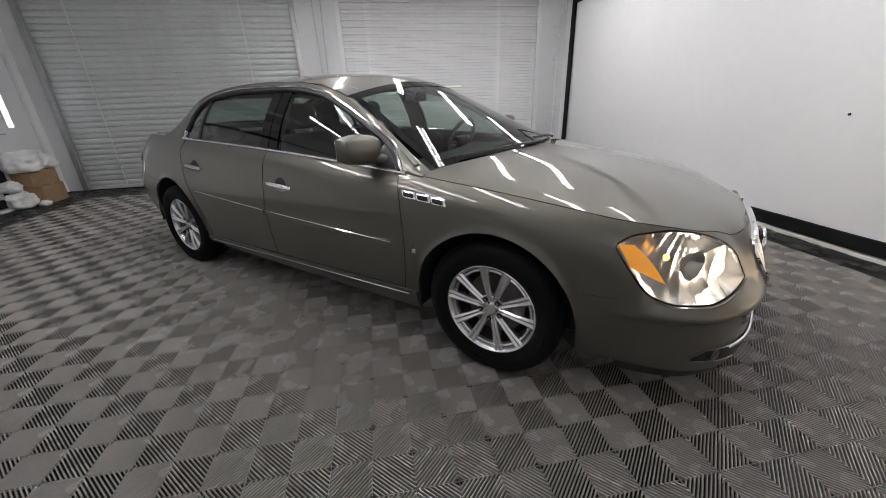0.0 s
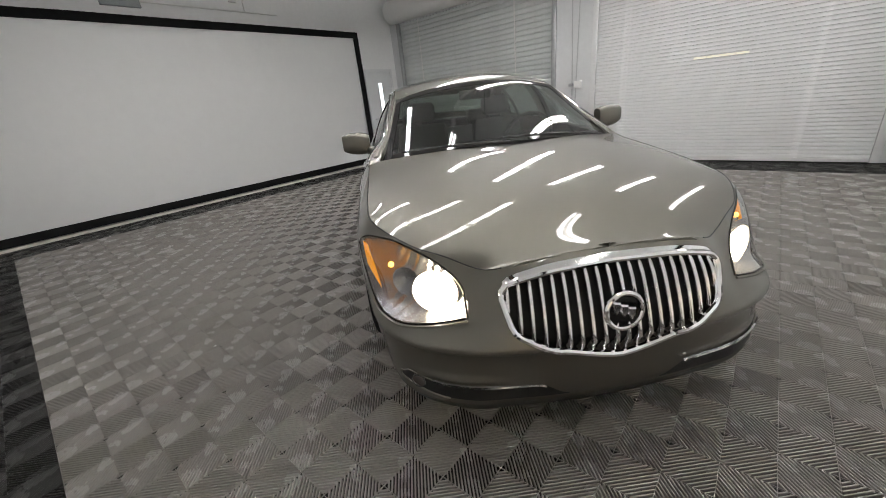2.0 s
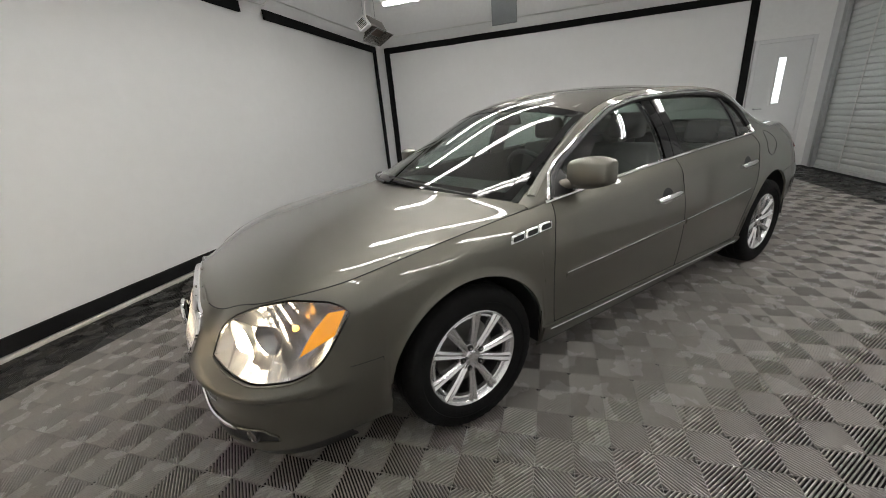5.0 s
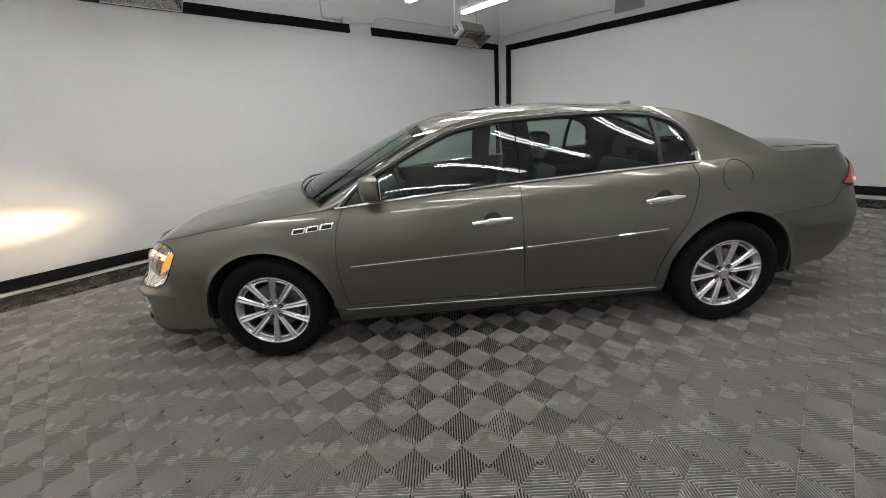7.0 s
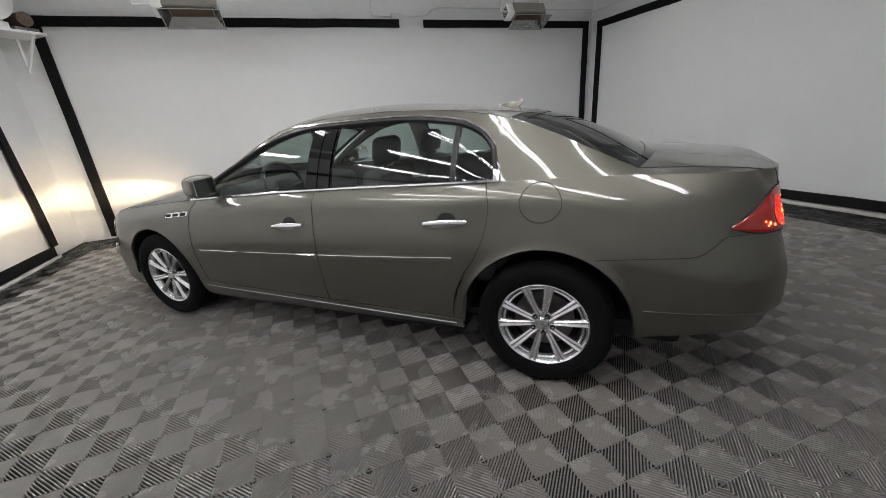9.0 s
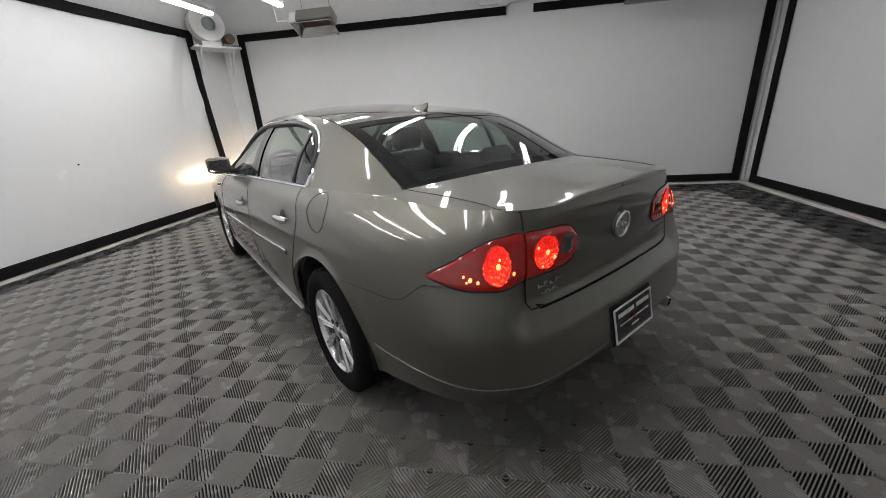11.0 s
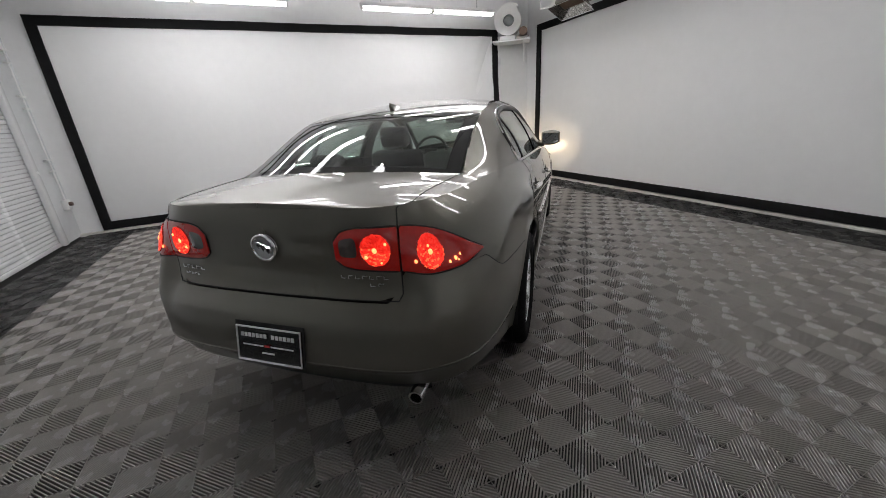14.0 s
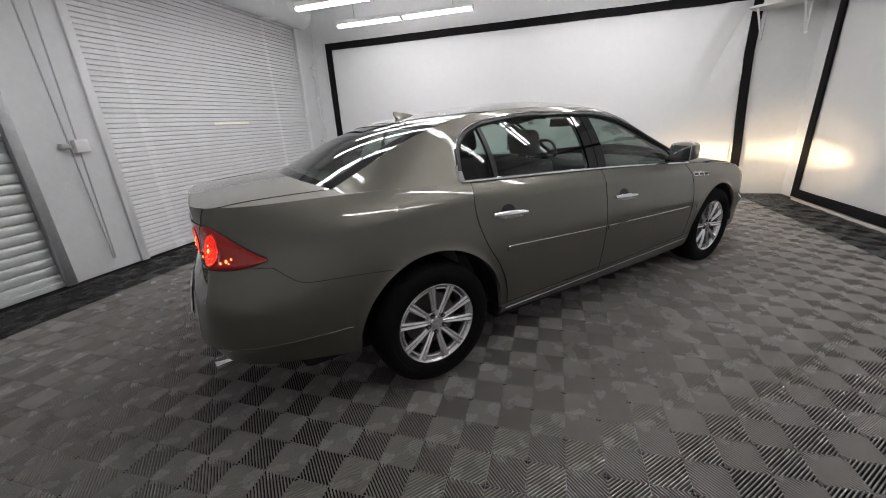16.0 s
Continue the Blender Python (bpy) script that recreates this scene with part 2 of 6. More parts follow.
M_WALL = material("white_wall_paint", (0.80, 0.805, 0.805), 0.62, vary=0.035, scale=1.3, bump=0.12, bump_scale=35.0)
M_BLOCK = material("grey_painted_wall", (0.66, 0.67, 0.68), 0.66, vary=0.05, scale=1.6, bump=0.15, bump_scale=40.0)
M_SCREEN = material("white_backdrop_cloth", (0.76, 0.765, 0.765), 0.75, vary=0.02, scale=0.9, bump=0.10, bump_scale=9.0)
M_FRAME = material("black_frame_cloth", (0.008, 0.008, 0.0085), 0.85, spec=0.2, vary=0.3, scale=12.0, bump=0.2, bump_scale=120.0)
M_CEIL = material("white_ceiling_paint", (0.84, 0.84, 0.83), 0.8, vary=0.05, scale=1.8, bump=0.15, bump_scale=30.0)
M_SLATWHITE = material("white_steel_slat", (0.72, 0.725, 0.73), 0.22, vary=0.04, scale=3.0, per_object=0.15, rough_vary=0.08)
M_SLATGREY = material("galvanised_steel_slat", (0.60, 0.625, 0.62), 0.38, 0.25, vary=0.10, scale=4.0, per_object=0.25, rough_vary=0.1)
M_GALV = material("galvanised_steel", (0.42, 0.43, 0.44), 0.42, 0.7, vary=0.15, scale=18.0)
M_STRAP = material("white_hanging_strap", (0.72, 0.72, 0.71), 0.6)
M_TILE = material("grey_plastic_tile", (0.262, 0.246, 0.232), 0.26, vary=0.08, scale=6.0, per_object=0.12, rough_vary=0.05, ior=1.6)
M_TILEDARK = material("black_plastic_tile", (0.026, 0.0252, 0.0245), 0.27, vary=0.10, scale=6.0, per_object=0.12, rough_vary=0.05, ior=1.5)
# slab coloured near black: the shade between the tile ribs is in its colour
M_SLAB = material("gap_shade_slab", (0.003, 0.003, 0.003), 0.9, vary=0.3, scale=5.0)
M_BASE = material("painted_base_strip", (0.62, 0.60, 0.56), 0.6, vary=0.12, scale=7.0)
M_TUBE = material("fluorescent_tube", (1, 1, 1), 0.4, emit=(0.985, 0.985, 1.0), strength=TUBE_STRENGTH)
M_FIXTURE = material("white_enamel_fixture", (0.75, 0.75, 0.74), 0.35, vary=0.03, scale=10.0)
M_HEATSILVER = material("dull_silver_reflector", (0.50, 0.48, 0.46), 0.16, 0.95, vary=0.15, scale=30.0)
M_DUCT = material("grey_duct", (0.30, 0.32, 0.33), 0.5, 0.3, vary=0.08, scale=6.0)
M_HEATER = material("grey_heater_body", (0.26, 0.245, 0.225), 0.4, 0.4, vary=0.1, scale=20.0)
M_RUST = material("rusty_heater_grille", (0.16, 0.11, 0.085), 0.6, 0.5, vary=0.35, scale=40.0)
M_CARD = material("brown_cardboard", (0.34, 0.22, 0.12), 0.85, vary=0.12, scale=12.0, bump=0.1, bump_scale=120.0)
M_BAG = material("white_plastic_bag", (0.75, 0.75, 0.74), 0.35, vary=0.06, scale=15.0)
M_DOORPAINT = material("white_door_paint", (0.70, 0.71, 0.72), 0.4, vary=0.04, scale=5.0)
M_DAYGLASS = material("bright_door_window", (0.9, 0.95, 1.0), 0.2, emit=(0.86, 0.95, 1.0), strength=2.2)
M_SLOT = material("yellowed_slot_pane", (0.80, 0.74, 0.60), 0.3, vary=0.08, scale=9.0, emit=(1.0, 0.93, 0.80), strength=0.34)
M_LEAF = material("dry_leaf", (0.30, 0.22, 0.14), 0.8, vary=0.2, scale=60.0)

# ---- the room ----
XA, XC, YB, YD = -5.32, 3.74, -3.72, 4.34   # inner wall faces
ZC = 3.72
T = 0.15


def structure(name, bm, mat, label, smooth_angle=None):
    ob = new(name, mesh_of(bm, name, mat, smooth_angle))
    return tagged(ob, label, "", "", "structure")


D1, D2, DTOP = (-5.06, -1.11), (-0.43, 3.22), 3.04   # roller door openings and their height

structure("wall_west", box_bm(XA - T, XA, YB - T, YD + T, 0, ZC), M_WALL, "white painted wall behind a framed backdrop")
structure("wall_south", box_bm(XA, XC, YB - T, YB, 0, ZC), M_WALL, "white painted wall behind a framed backdrop")
structure("wall_east", box_bm(XC, XC + T, YB - T, YD + T, 0, ZC), M_WALL, "white painted wall behind a framed backdrop")
bm = box_bm(XA, D1[0], YD, YD + T, 0, ZC)
box_bm(D1[1], D2[0], YD, YD + T, 0, ZC, bm=bm)
box_bm(D2[1], XC, YD, YD + T, 0, ZC, bm=bm)
box_bm(D1[0], D1[1], YD, YD + T, DTOP, ZC, bm=bm)
box_bm(D2[0], D2[1], YD, YD + T, DTOP, ZC, bm=bm)
structure("wall_north", bm, M_BLOCK, "white painted wall with two roller door openings")
structure("ceiling", box_bm(XA - T, XC + T, YB - T, YD + T, ZC, ZC + 0.1), M_CEIL, "white painted ceiling")
structure("floor", box_bm(XA - T, XC + T, YB - T, YD + T, -0.10, -0.016), M_SLAB, "concrete slab under ribbed plastic tiles, coloured near black as shade in their gaps")
FLOOR = bpy.data.objects["floor"]
bm = bmesh.new()
box_bm(XA, -5.20, YB, 3.30, -0.016, 0.03, 0.004, 1, bm)
box_bm(-5.20, 3.30, YB, -3.64, -0.016, 0.03, 0.004, 1, bm)
box_bm(3.67, XC, YB + 0.7, YD, -0.016, 0.03, 0.004, 1, bm)
structure("baseboard", bm, M_BASE, "scuffed white strip at the foot of the walls")


# ---- roller doors ----
def roller_door(name, x0, x1, mat, label, straps, back):
    """A curtain of curved steel slats in side guides, rolled up into a drum box."""
    door = thing(name, label, "roller door", m=pose(x0, YD + back, 0))
    w = x1 - x0
    pitch = 0.0890 if mat is M_SLATGREY else 0.0525
    n = int((DTOP + 0.08) / pitch)
    prof = [(0.0, 0.010), (0.002, -0.003), (0.010, -0.007), (0.045, -0.010), (0.076, -0.008), (0.083, -0.003), (0.085, 0.010), (0.089, 0.010)]
    if mat is M_SLATWHITE:
        prof = [(0.0, 0.012), (0.001, -0.004), (0.003, -0.008), (0.0445, -0.008), (0.0470, -0.004), (0.0480, 0.012), (0.0525, 0.012)]
    sbm = bmesh.new()
    rows = [[sbm.verts.new((x, dy, dz)) for dz, dy in prof] for x in (0.02, w - 0.02)]
    for j in range(len(prof) - 1):
        sbm.faces.new((rows[0][j], rows[1][j], rows[1][j + 1], rows[0][j + 1]))
    me = mesh_of(sbm, "slat", mat, 60)
    for i in range(n):
        ob = new("slat", me)
        ob.parent = door
        ob.location = (0, 0, 0.05 + i * pitch)
    part("bottom_bar", box_bm(0.02, w - 0.02, -0.03, 0.03, 0.0, 0.055, 0.004, 1), mat, door)
    for a, b in ((-0.02, 0.065), (w - 0.065, w + 0.02)):
        g = box_bm(a, b, -back - 0.035, -0.02, 0, DTOP + 0.05, 0.006, 2)
        part("side_guide", g, M_GALV if mat is M_SLATGREY else mat, door)
    hood = cyl_bm((-0.10, -0.13, DTOP + 0.25), (w + 0.10, -0.13, DTOP + 0.25), 0.24, 28)
    part("drum_cover", hood, mat if mat is M_SLATWHITE else M_FIXTURE, door, "rolled sheet-metal drum cover")
    for x in straps:
        part("hanging_strap", box_bm(x - x0 - 0.013, x - x0 + 0.013, -0.022, -0.016, 0.06, DTOP, 0.001, 1), M_STRAP, door, "pale vertical strap")
    return door


roller_door("roller_door", D1[0], D1[1], M_SLATGREY, "closed grey galvanised steel roller door with pale straps", (-4.42, -1.95), 0.05)
white_door = roller_door("roller_door", D2[0], D2[1], M_SLATWHITE, "closed white steel roller door with a narrow yellowed light slot", (), 0.05)
slot = part("light_slot", box_bm(1.05 - D2[0], 1.72 - D2[0], -0.0125, -0.0085, 1.474, 1.508, 0.001, 1), M_SLATWHITE, white_door, "frame of the light slot")
for a, b in ((1.060, 1.215), (1.225, 1.555), (1.565, 1.710)):
    part("slot_pane", box_bm(a - D2[0], b - D2[0], -0.0145, -0.0130, 1.478, 1.504), M_SLOT, slot, "yellowed plastic pane with daylight behind")


# ---- backdrops ----
def backdrop(label, corner, along, length, inward, z0=0.04, z1=2.86, slack=0.0, gap=None, bar=0.115):
    """A white cloth on a black frame in front of a wall. corner: its first foot; along, inward: directions."""
    a, n = Vector(along), Vector(inward)
    o = Vector(corner)
    ob = thing("framed_backdrop", label, "backdrop screen", "framed backdrops")

    def at(u, z, d):
        return o + a * u + n * d + Vector((0, 0, z))

    def sheet(u, v):
        wave = 0.006 * noise.noise(Vector((u * 0.9, v * 1.1, length))) + 0.004 * noise.noise(Vector((u * 4.0, v * 0.8, 3.0 + length)))
        sag = 0.010 * math.exp(-((z1 - 0.22 - v) / 0.06) ** 2) * math.sin(u * 1.1)
        pull = slack * 0.050 * smooth(u, length - 1.1, length - 0.15) * math.sin(v * 4.0 - u * 9.0) ** 3 * smooth(v, 0.9, 2.2)
        return at(u, v, 0.02 + wave + sag + pull)
    bm = grid_bm(sheet, span(bar * 0.6, length - bar * 0.6, 90), span(z0 + bar * 0.6, z1 - bar * 0.6, 50))
    bmesh.ops.recalc_face_normals(bm, faces=bm.faces[:])
    part("cloth", bm, M_SCREEN, ob, "taut white cloth", 180)

    def strip(name, u0, u1, za, zb, bend=0.0):
        nu, nz = max(2, int((u1 - u0) / 0.25) + 1), max(2, int((zb - za) / 0.2) + 1)
        def f(u, z):
            b = bend * (1 - smooth(z, 0.2, 2.2))
            return at(u + b + 0.006 * noise.noise(Vector((z * 2.2, u, length))), z + 0.006 * noise.noise(Vector((u * 1.8, 5.0, z))), 0.032)
        g = grid_bm(f, span(u0, u1, nu), span(za, zb, nz))
        bmesh.ops.recalc_face_normals(g, faces=g.faces[:])
        bmesh.ops.solidify(g, geom=g.faces[:], thickness=0.03)
        part(name, g, M_FRAME, ob)
    if gap:
        strip("frame_bar", 0, gap[0], z1 - bar, z1)
        strip("frame_bar", gap[1], length, z1 - bar, z1)
    else:
        strip("frame_bar", 0, length, z1 - bar, z1)
    strip("frame_bar", 0, length, z0, z0 + bar)
    strip("frame_bar", 0, bar, z0 + bar, z1 - bar)
    strip("frame_bar", length - bar, length, z0 + bar, z1 - bar, bend=slack * 0.10)
    return ob


backdrop("white cloth backdrop stretched in a black frame, west wall", (XA, 3.26, 0), (0, -1, 0), 6.76, (1, 0, 0))
backdrop("white cloth backdrop in a black frame with a gap for a conduit", (-5.20, YB, 0), (1, 0, 0), 8.56, (0, 1, 0), z1=2.895, gap=(3.40, 3.82))
backdrop("white cloth backdrop in a black frame, wrinkled at one end", (XC, 4.05, 0), (0, -1, 0), 7.01, (-1, 0, 0), slack=1.0)


# ---- lamps in the ceiling ----
def strip_light():
    lamp = thing("strip_light", "white twin-tube fluorescent strip light hung from the ceiling", "ceiling light", "strip lights in rows")
    part("housing", box_bm(-0.055, 0.055, -1.11, 1.11, 0.02, 0.075, 0.006, 2), M_FIXTURE, lamp)
    for y0, y1 in ((-1.09, -0.02), (0.02, 1.09)):
        for x in (-0.032, 0.032):
            part("tube", cyl_bm((x, y0 + 0.015, 0.0), (x, y1 - 0.015, 0.0), 0.0135, 10), M_TUBE, lamp, "lit fluorescent tube")
        for y in (y0, y1):
            part("lamp_holder", box_bm(-0.05, 0.05, y - 0.012, y + 0.012, -0.018, 0.03, 0.003, 1), M_FIXTURE, lamp)
    for y in (-0.8, 0.8):
        part("hanger", cyl_bm((0, y, 0.07), (0, y, ZC - 2.86), 0.006, 6), M_GALV, lamp)
    return lamp


first = strip_light()
first.matrix_basis = pose(2.69, -1.13, 2.86)
for u in (2.69, 1.63, 0.62, -0.38, -1.36, -2.42):
    for v in (-1.13, 2.06):
        if (u, v) not in ((2.69, -1.13), (-2.42, 2.06)):
            copy_thing(first, pose(u, v, 2.86))

# ---- the car: local axes, nose along +x, left side +y ----
car = thing("car", "bronze-grey metallic four-door saloon car with its headlights and tail lights on", "car", m=CAR)
XF, XR, WZ = 1.428, -1.456, 0.338       # axles and hub height
TYRE_R = 0.338
ARCH_R = {XF: 0.392, XR: 0.416}

# plan of the body at bumper height, from the middle of the nose round the left side to the middle of the tail
PLAN = [(2.505, 0.0), (2.497, 0.22), (2.474, 0.40), (2.438, 0.53), (2.378, 0.655), (2.278, 0.770), (2.12, 0.850), (1.90, 0.893), (1.45, 0.920), (0.9, 0.935),
        (0.2, 0.938), (-0.5, 0.938), (-1.1, 0.932), (-1.5, 0.917), (-1.95, 0.883), (-2.20, 0.845), (-2.378, 0.772), (-2.474, 0.660), (-2.528, 0.45), (-2.542, 0.20), (-2.545, 0.0)]
_len = [0.0]
for _p, _q in zip(PLAN, PLAN[1:]):
    _len.append(_len[-1] + math.hypot(_q[0] - _p[0], _q[1] - _p[1]))
TEND = _len[-1]
_px = spline(list(zip(_len, [p[0] for p in PLAN])), 0.0, 0.0)
_py = spline([(t, p[1]) for t, p in zip(_len, PLAN)], 1.0, -1.0)


_ts = np.linspace(0, TEND, 1200)
_xs = np.array([_px(t) for t in _ts])
_ys = np.array([_py(t) for t in _ts])


def t_of_x(x):
    return float(np.interp(-x, -_xs, _ts))


def t_of_y(y, rear=False):
    half = len(_ts) // 2
    if rear:
        return float(np.interp(y, _ys[half:][::-1], _ts[half:][::-1]))
    return float(np.interp(y, _ys[:half], _ts[:half]))


# heights of the upper edge of the side, and insets of the side, nose and tail by height
_top = spline([(2.55, 0.752), (2.40, 0.757), (2.25, 0.775), (2.05, 0.810), (1.7, 0.862), (1.3, 0.908), (1.0, 0.936), (0.6, 0.966), (0.0, 1.004),
               (-0.5, 1.027), (-1.0, 1.046), (-1.4, 1.059), (-1.9, 1.064), (-2.3, 1.058), (-2.6, 1.057)])


def TOP(x):
    """The side's upper edge; at the nose it dips between grille and lamps."""
    z = _top(x)
    if x > 2.30:
        z -= 0.040 * math.exp(-((_py(t_of_x(x)) - 0.475) / 0.125) ** 2)
    return z


IN_SIDE = spline([(0.16, 0.13), (0.21, 0.072), (0.26, 0.044), (0.31, 0.033), (0.38, 0.021), (0.50, 0.007), (0.60, 0.0), (0.70, 0.002), (0.80, 0.014), (0.90, 0.034), (1.0, 0.05), (1.1, 0.075)])
IN_MIDDLE = curve([(0.16, 0.11), (0.20, 0.060), (0.25, 0.034), (0.30, 0.030), (0.36, 0.025), (0.42, 0.019), (0.454, 0.010), (0.464, 0.001), (0.474, 0.001), (0.50, 0.011), (0.55, 0.030), (0.62, 0.057), (0.70, 0.089), (0.76, 0.125), (0.85, 0.19), (1.0, 0.2)])
IN_NOSE = curve([(0.16, 0.10), (0.20, 0.045), (0.225, 0.022), (0.25, 0.020), (0.315, 0.022), (0.330, 0.020), (0.36, 0.027), (0.42, 0.021), (0.454, 0.011), (0.464, 0.001), (0.476, 0.002), (0.505, 0.022), (0.54, 0.052), (0.56, 0.067), (0.62, 0.096), (0.70, 0.130), (0.76, 0.158), (0.85, 0.21), (1.0, 0.22)])
IN_CORNER = curve([(0.16, 0.10), (0.20, 0.045), (0.225, 0.024), (0.28, 0.028), (0.36, 0.026), (0.42, 0.020), (0.454, 0.011), (0.464, 0.001), (0.476, 0.002), (0.505, 0.020), (0.54, 0.046), (0.56, 0.058), (0.62, 0.084), (0.70, 0.116), (0.76, 0.145), (0.85, 0.20), (1.0, 0.21)])
IN_TCORNER = curve([(0.20, 0.20), (0.30, 0.100), (0.345, 0.066), (0.42, 0.040), (0.445, 0.028), (0.46, 0.014), (0.475, 0.010), (0.55, 0.006), (0.61, 0.006), (0.66, 0.012), (0.72, 0.028), (0.82, 0.062), (0.90, 0.086), (1.02, 0.105), (1.10, 0.115)])
IN_TAIL = curve([(0.20, 0.20), (0.30, 0.110), (0.345, 0.072), (0.38, 0.048), (0.42, 0.026), (0.445, 0.014), (0.460, 0.001), (0.475, 0.000), (0.54, 0.008), (0.60, 0.019), (0.63, 0.027), (0.65, 0.038), (0.68, 0.060), (0.715, 0.085), (0.76, 0.097), (0.82, 0.101), (0.90, 0.101), (0.98, 0.094), (1.06, 0.084), (1.10, 0.084)])


def body(t, z, out=0.0):
    """A point of the left body side, by its way round the plan and its height."""
    x, y = _px(t), _py(t)
    e = 0.01
    dx, dy = _px(min(t + e, TEND)) - _px(max(t - e, 0)), _py(min(t + e, TEND)) - _py(max(t - e, 0))
    if t < e or t > TEND - e:
        dx = 0.0
    k = math.hypot(dx, dy)
    nx, ny = dy / k, -dx / k
    f, r = smooth(x, 1.86, 2.37), smooth(-x, 1.85, 2.42)
    g = smooth(x, 2.24, 2.42)
    mid = smooth(y, 0.35, 0.53)
    d = ((IN_NOSE(z) * mid + IN_MIDDLE(z) * (1 - mid)) * g + IN_CORNER(z) * (1 - g)) * f + (IN_TAIL(z) + (IN_TCORNER(z) - IN_TAIL(z)) * smooth(y, 0.57, 0.70)) * r + IN_SIDE(z) * (1 - f - r)
    for cx, r0 in ARCH_R.items():               # the lips of the wheel arches flare out
        e = (math.hypot(x - cx, z - WZ) - r0) / 0.045
        if e < 1:
            d -= 0.010 * (1 - max(e, 0.0)) ** 2
    top = TOP(x)
    back = smooth(-x, 1.15, 2.0)
    h = 0.10 + 0.09 * back
    d += (0.045 * (1 - 0.55 * f) * (1 - 0.6 * r) + 0.060 * back * smooth(y, 0.40, 0.72)) * clamp((z - (top - h)) / h) ** 2
    return Vector((x - nx * (d - out), max(y - ny * (d - out), 0.0) if (t < 0.05 or t > TEND - 0.05) else y - ny * (d - out), z))


def side(x, z, out=0.0):
    return body(t_of_x(x), z, out)


def both(name, make, mat, label="", parent=None, smooth_angle=35, label_right=""):
    """A part on the left side and its twin on the right."""
    made = []
    for flip in (False, True):
        bm = make()
        bmesh.ops.recalc_face_normals(bm, faces=bm.faces[:])
        if flip:
            mirrored(bm)
        made.append(part(name, bm, mat, parent or car, label, smooth_angle))
    return made


def sheet_in(bm, depth=0.012):
    """Gives an open sheet a depth to its inner side."""
    bmesh.ops.recalc_face_normals(bm, faces=bm.faces[:])
    mid = sum((v.co for v in bm.verts), Vector()) / len(bm.verts)
    bm.normal_update()
    outward = sum(f.normal.dot(f.calc_center_median() - Vector((0, 0, 0.5))) for f in bm.faces)
    if outward < 0:
        bmesh.ops.reverse_faces(bm, faces=bm.faces[:])
    geom = bmesh.ops.extrude_face_region(bm, geom=bm.faces[:], use_keep_orig=True)
    moved = [g for g in geom["geom"] if isinstance(g, bmesh.types.BMVert)]
    bm.normal_update()
    shift = {w: w.normal.copy() for w in moved}
    for w in moved:
        w.co -= shift[w] * depth
    bmesh.ops.recalc_face_normals(bm, faces=bm.faces[:])
    return bm


def arch_low(x, cx, base):
    dx = abs(x - cx)
    if dx < ARCH_R[cx]:
        return max(base, WZ + math.sqrt(ARCH_R[cx]**2 - dx * dx))
    return base


GAP = 0.0022
DOOR_F = curve([(0.20, 0.925), (0.30, 0.935), (0.45, 0.962), (0.61, 0.975), (0.81, 0.955), (0.94, 0.915), (1.05, 0.89)])   # front edge of the front door, by height
DOOR_B = curve([(0.20, -0.150), (0.33, -0.148), (1.02, -0.132), (1.10, -0.130)])
DOOR_R = curve([(0.20, -0.985), (0.33, -0.985), (0.45, -1.000), (0.60, -1.062), (0.70, -1.125), (0.78, -1.160), (0.88, -1.186), (0.95, -1.192), (1.06, -1.170), (1.10, -1.165)])
SILL = curve([(1.1, 0.346), (0.0, 0.336), (-1.1, 0.318)])
TAIL_LOW = curve([(-1.70, 0.290), (-1.80, 0.305), (-1.90, 0.322), (-2.36, 0.362), (-2.58, 0.376)])   # lower edge of the rear bumper
BUMP_SEAM_F = 1.835
SEAM_R = curve([(-1.60, 0.705), (-1.68, 0.711), (-1.90, 0.728), (-2.06, 0.735), (-2.10, 0.748), (-2.15, 0.785), (-2.19, 0.815), (-2.6, 0.830)])


# -- lamps' and grille's outlines, by way round the plan and height --
def lamp_front(t, z):
    x = _px(t)
    y = _py(t)
    u = (t - T_HL[0]) / (T_HL[1] - T_HL[0])
    return -0.0 < u < 1.0 and HL_LOW(u) < z < HL_TOP(u)


T_HL = (t_of_y(0.530), t_of_x(1.925))
HL_LOW = curve([(0.0, 0.566), (0.08, 0.556), (0.25, 0.538), (0.45, 0.524), (0.62, 0.526), (0.74, 0.545), (0.80, 0.568), (0.90, 0.648), (1.0, 0.745)])
HL_TOP = curve([(0.0, 0.615), (0.04, 0.664), (0.12, 0.704), (0.25, 0.736), (0.40, 0.759), (0.55, 0.775), (0.75, 0.790), (0.90, 0.785), (1.0, 0.757)])
G_TOP = curve([(0.0, 0.722), (0.20, 0.714), (0.33, 0.697), (0.385, 0.682), (0.402, 0.668), (0.41, 0.65)])
G_LOW = curve([(0.0, 0.402), (0.03, 0.406), (0.20, 0.452), (0.33, 0.506), (0.368, 0.532), (0.385, 0.565), (0.402, 0.622), (0.41, 0.645)])


def in_grille(y, z, grow=0.0):
    return abs(y) < 0.41 + grow and G_LOW(abs(y)) - grow < z < G_TOP(abs(y)) + grow


# -- front: bumper with the wings' front part in one skin --
def front_skin():
    t1 = t_of_x(BUMP_SEAM_F)
    ts = span(0.0, t1, 110)
    def f(t, v):
        zt = TOP(_px(t))
        low = 0.222
        return body(t, low + (zt - low) * v)
    def hole(t, v):
        zt = TOP(_px(t))
        low = 0.222
        z = low + (zt - low) * v
        return lamp_front(t, z) or in_grille(_py(t), z) or (_px(t) < XF + ARCH_R[XF] and z < arch_low(_px(t), XF, 0.0))
    return grid_bm(f, ts, span(0, 1, 90), drop=hole)


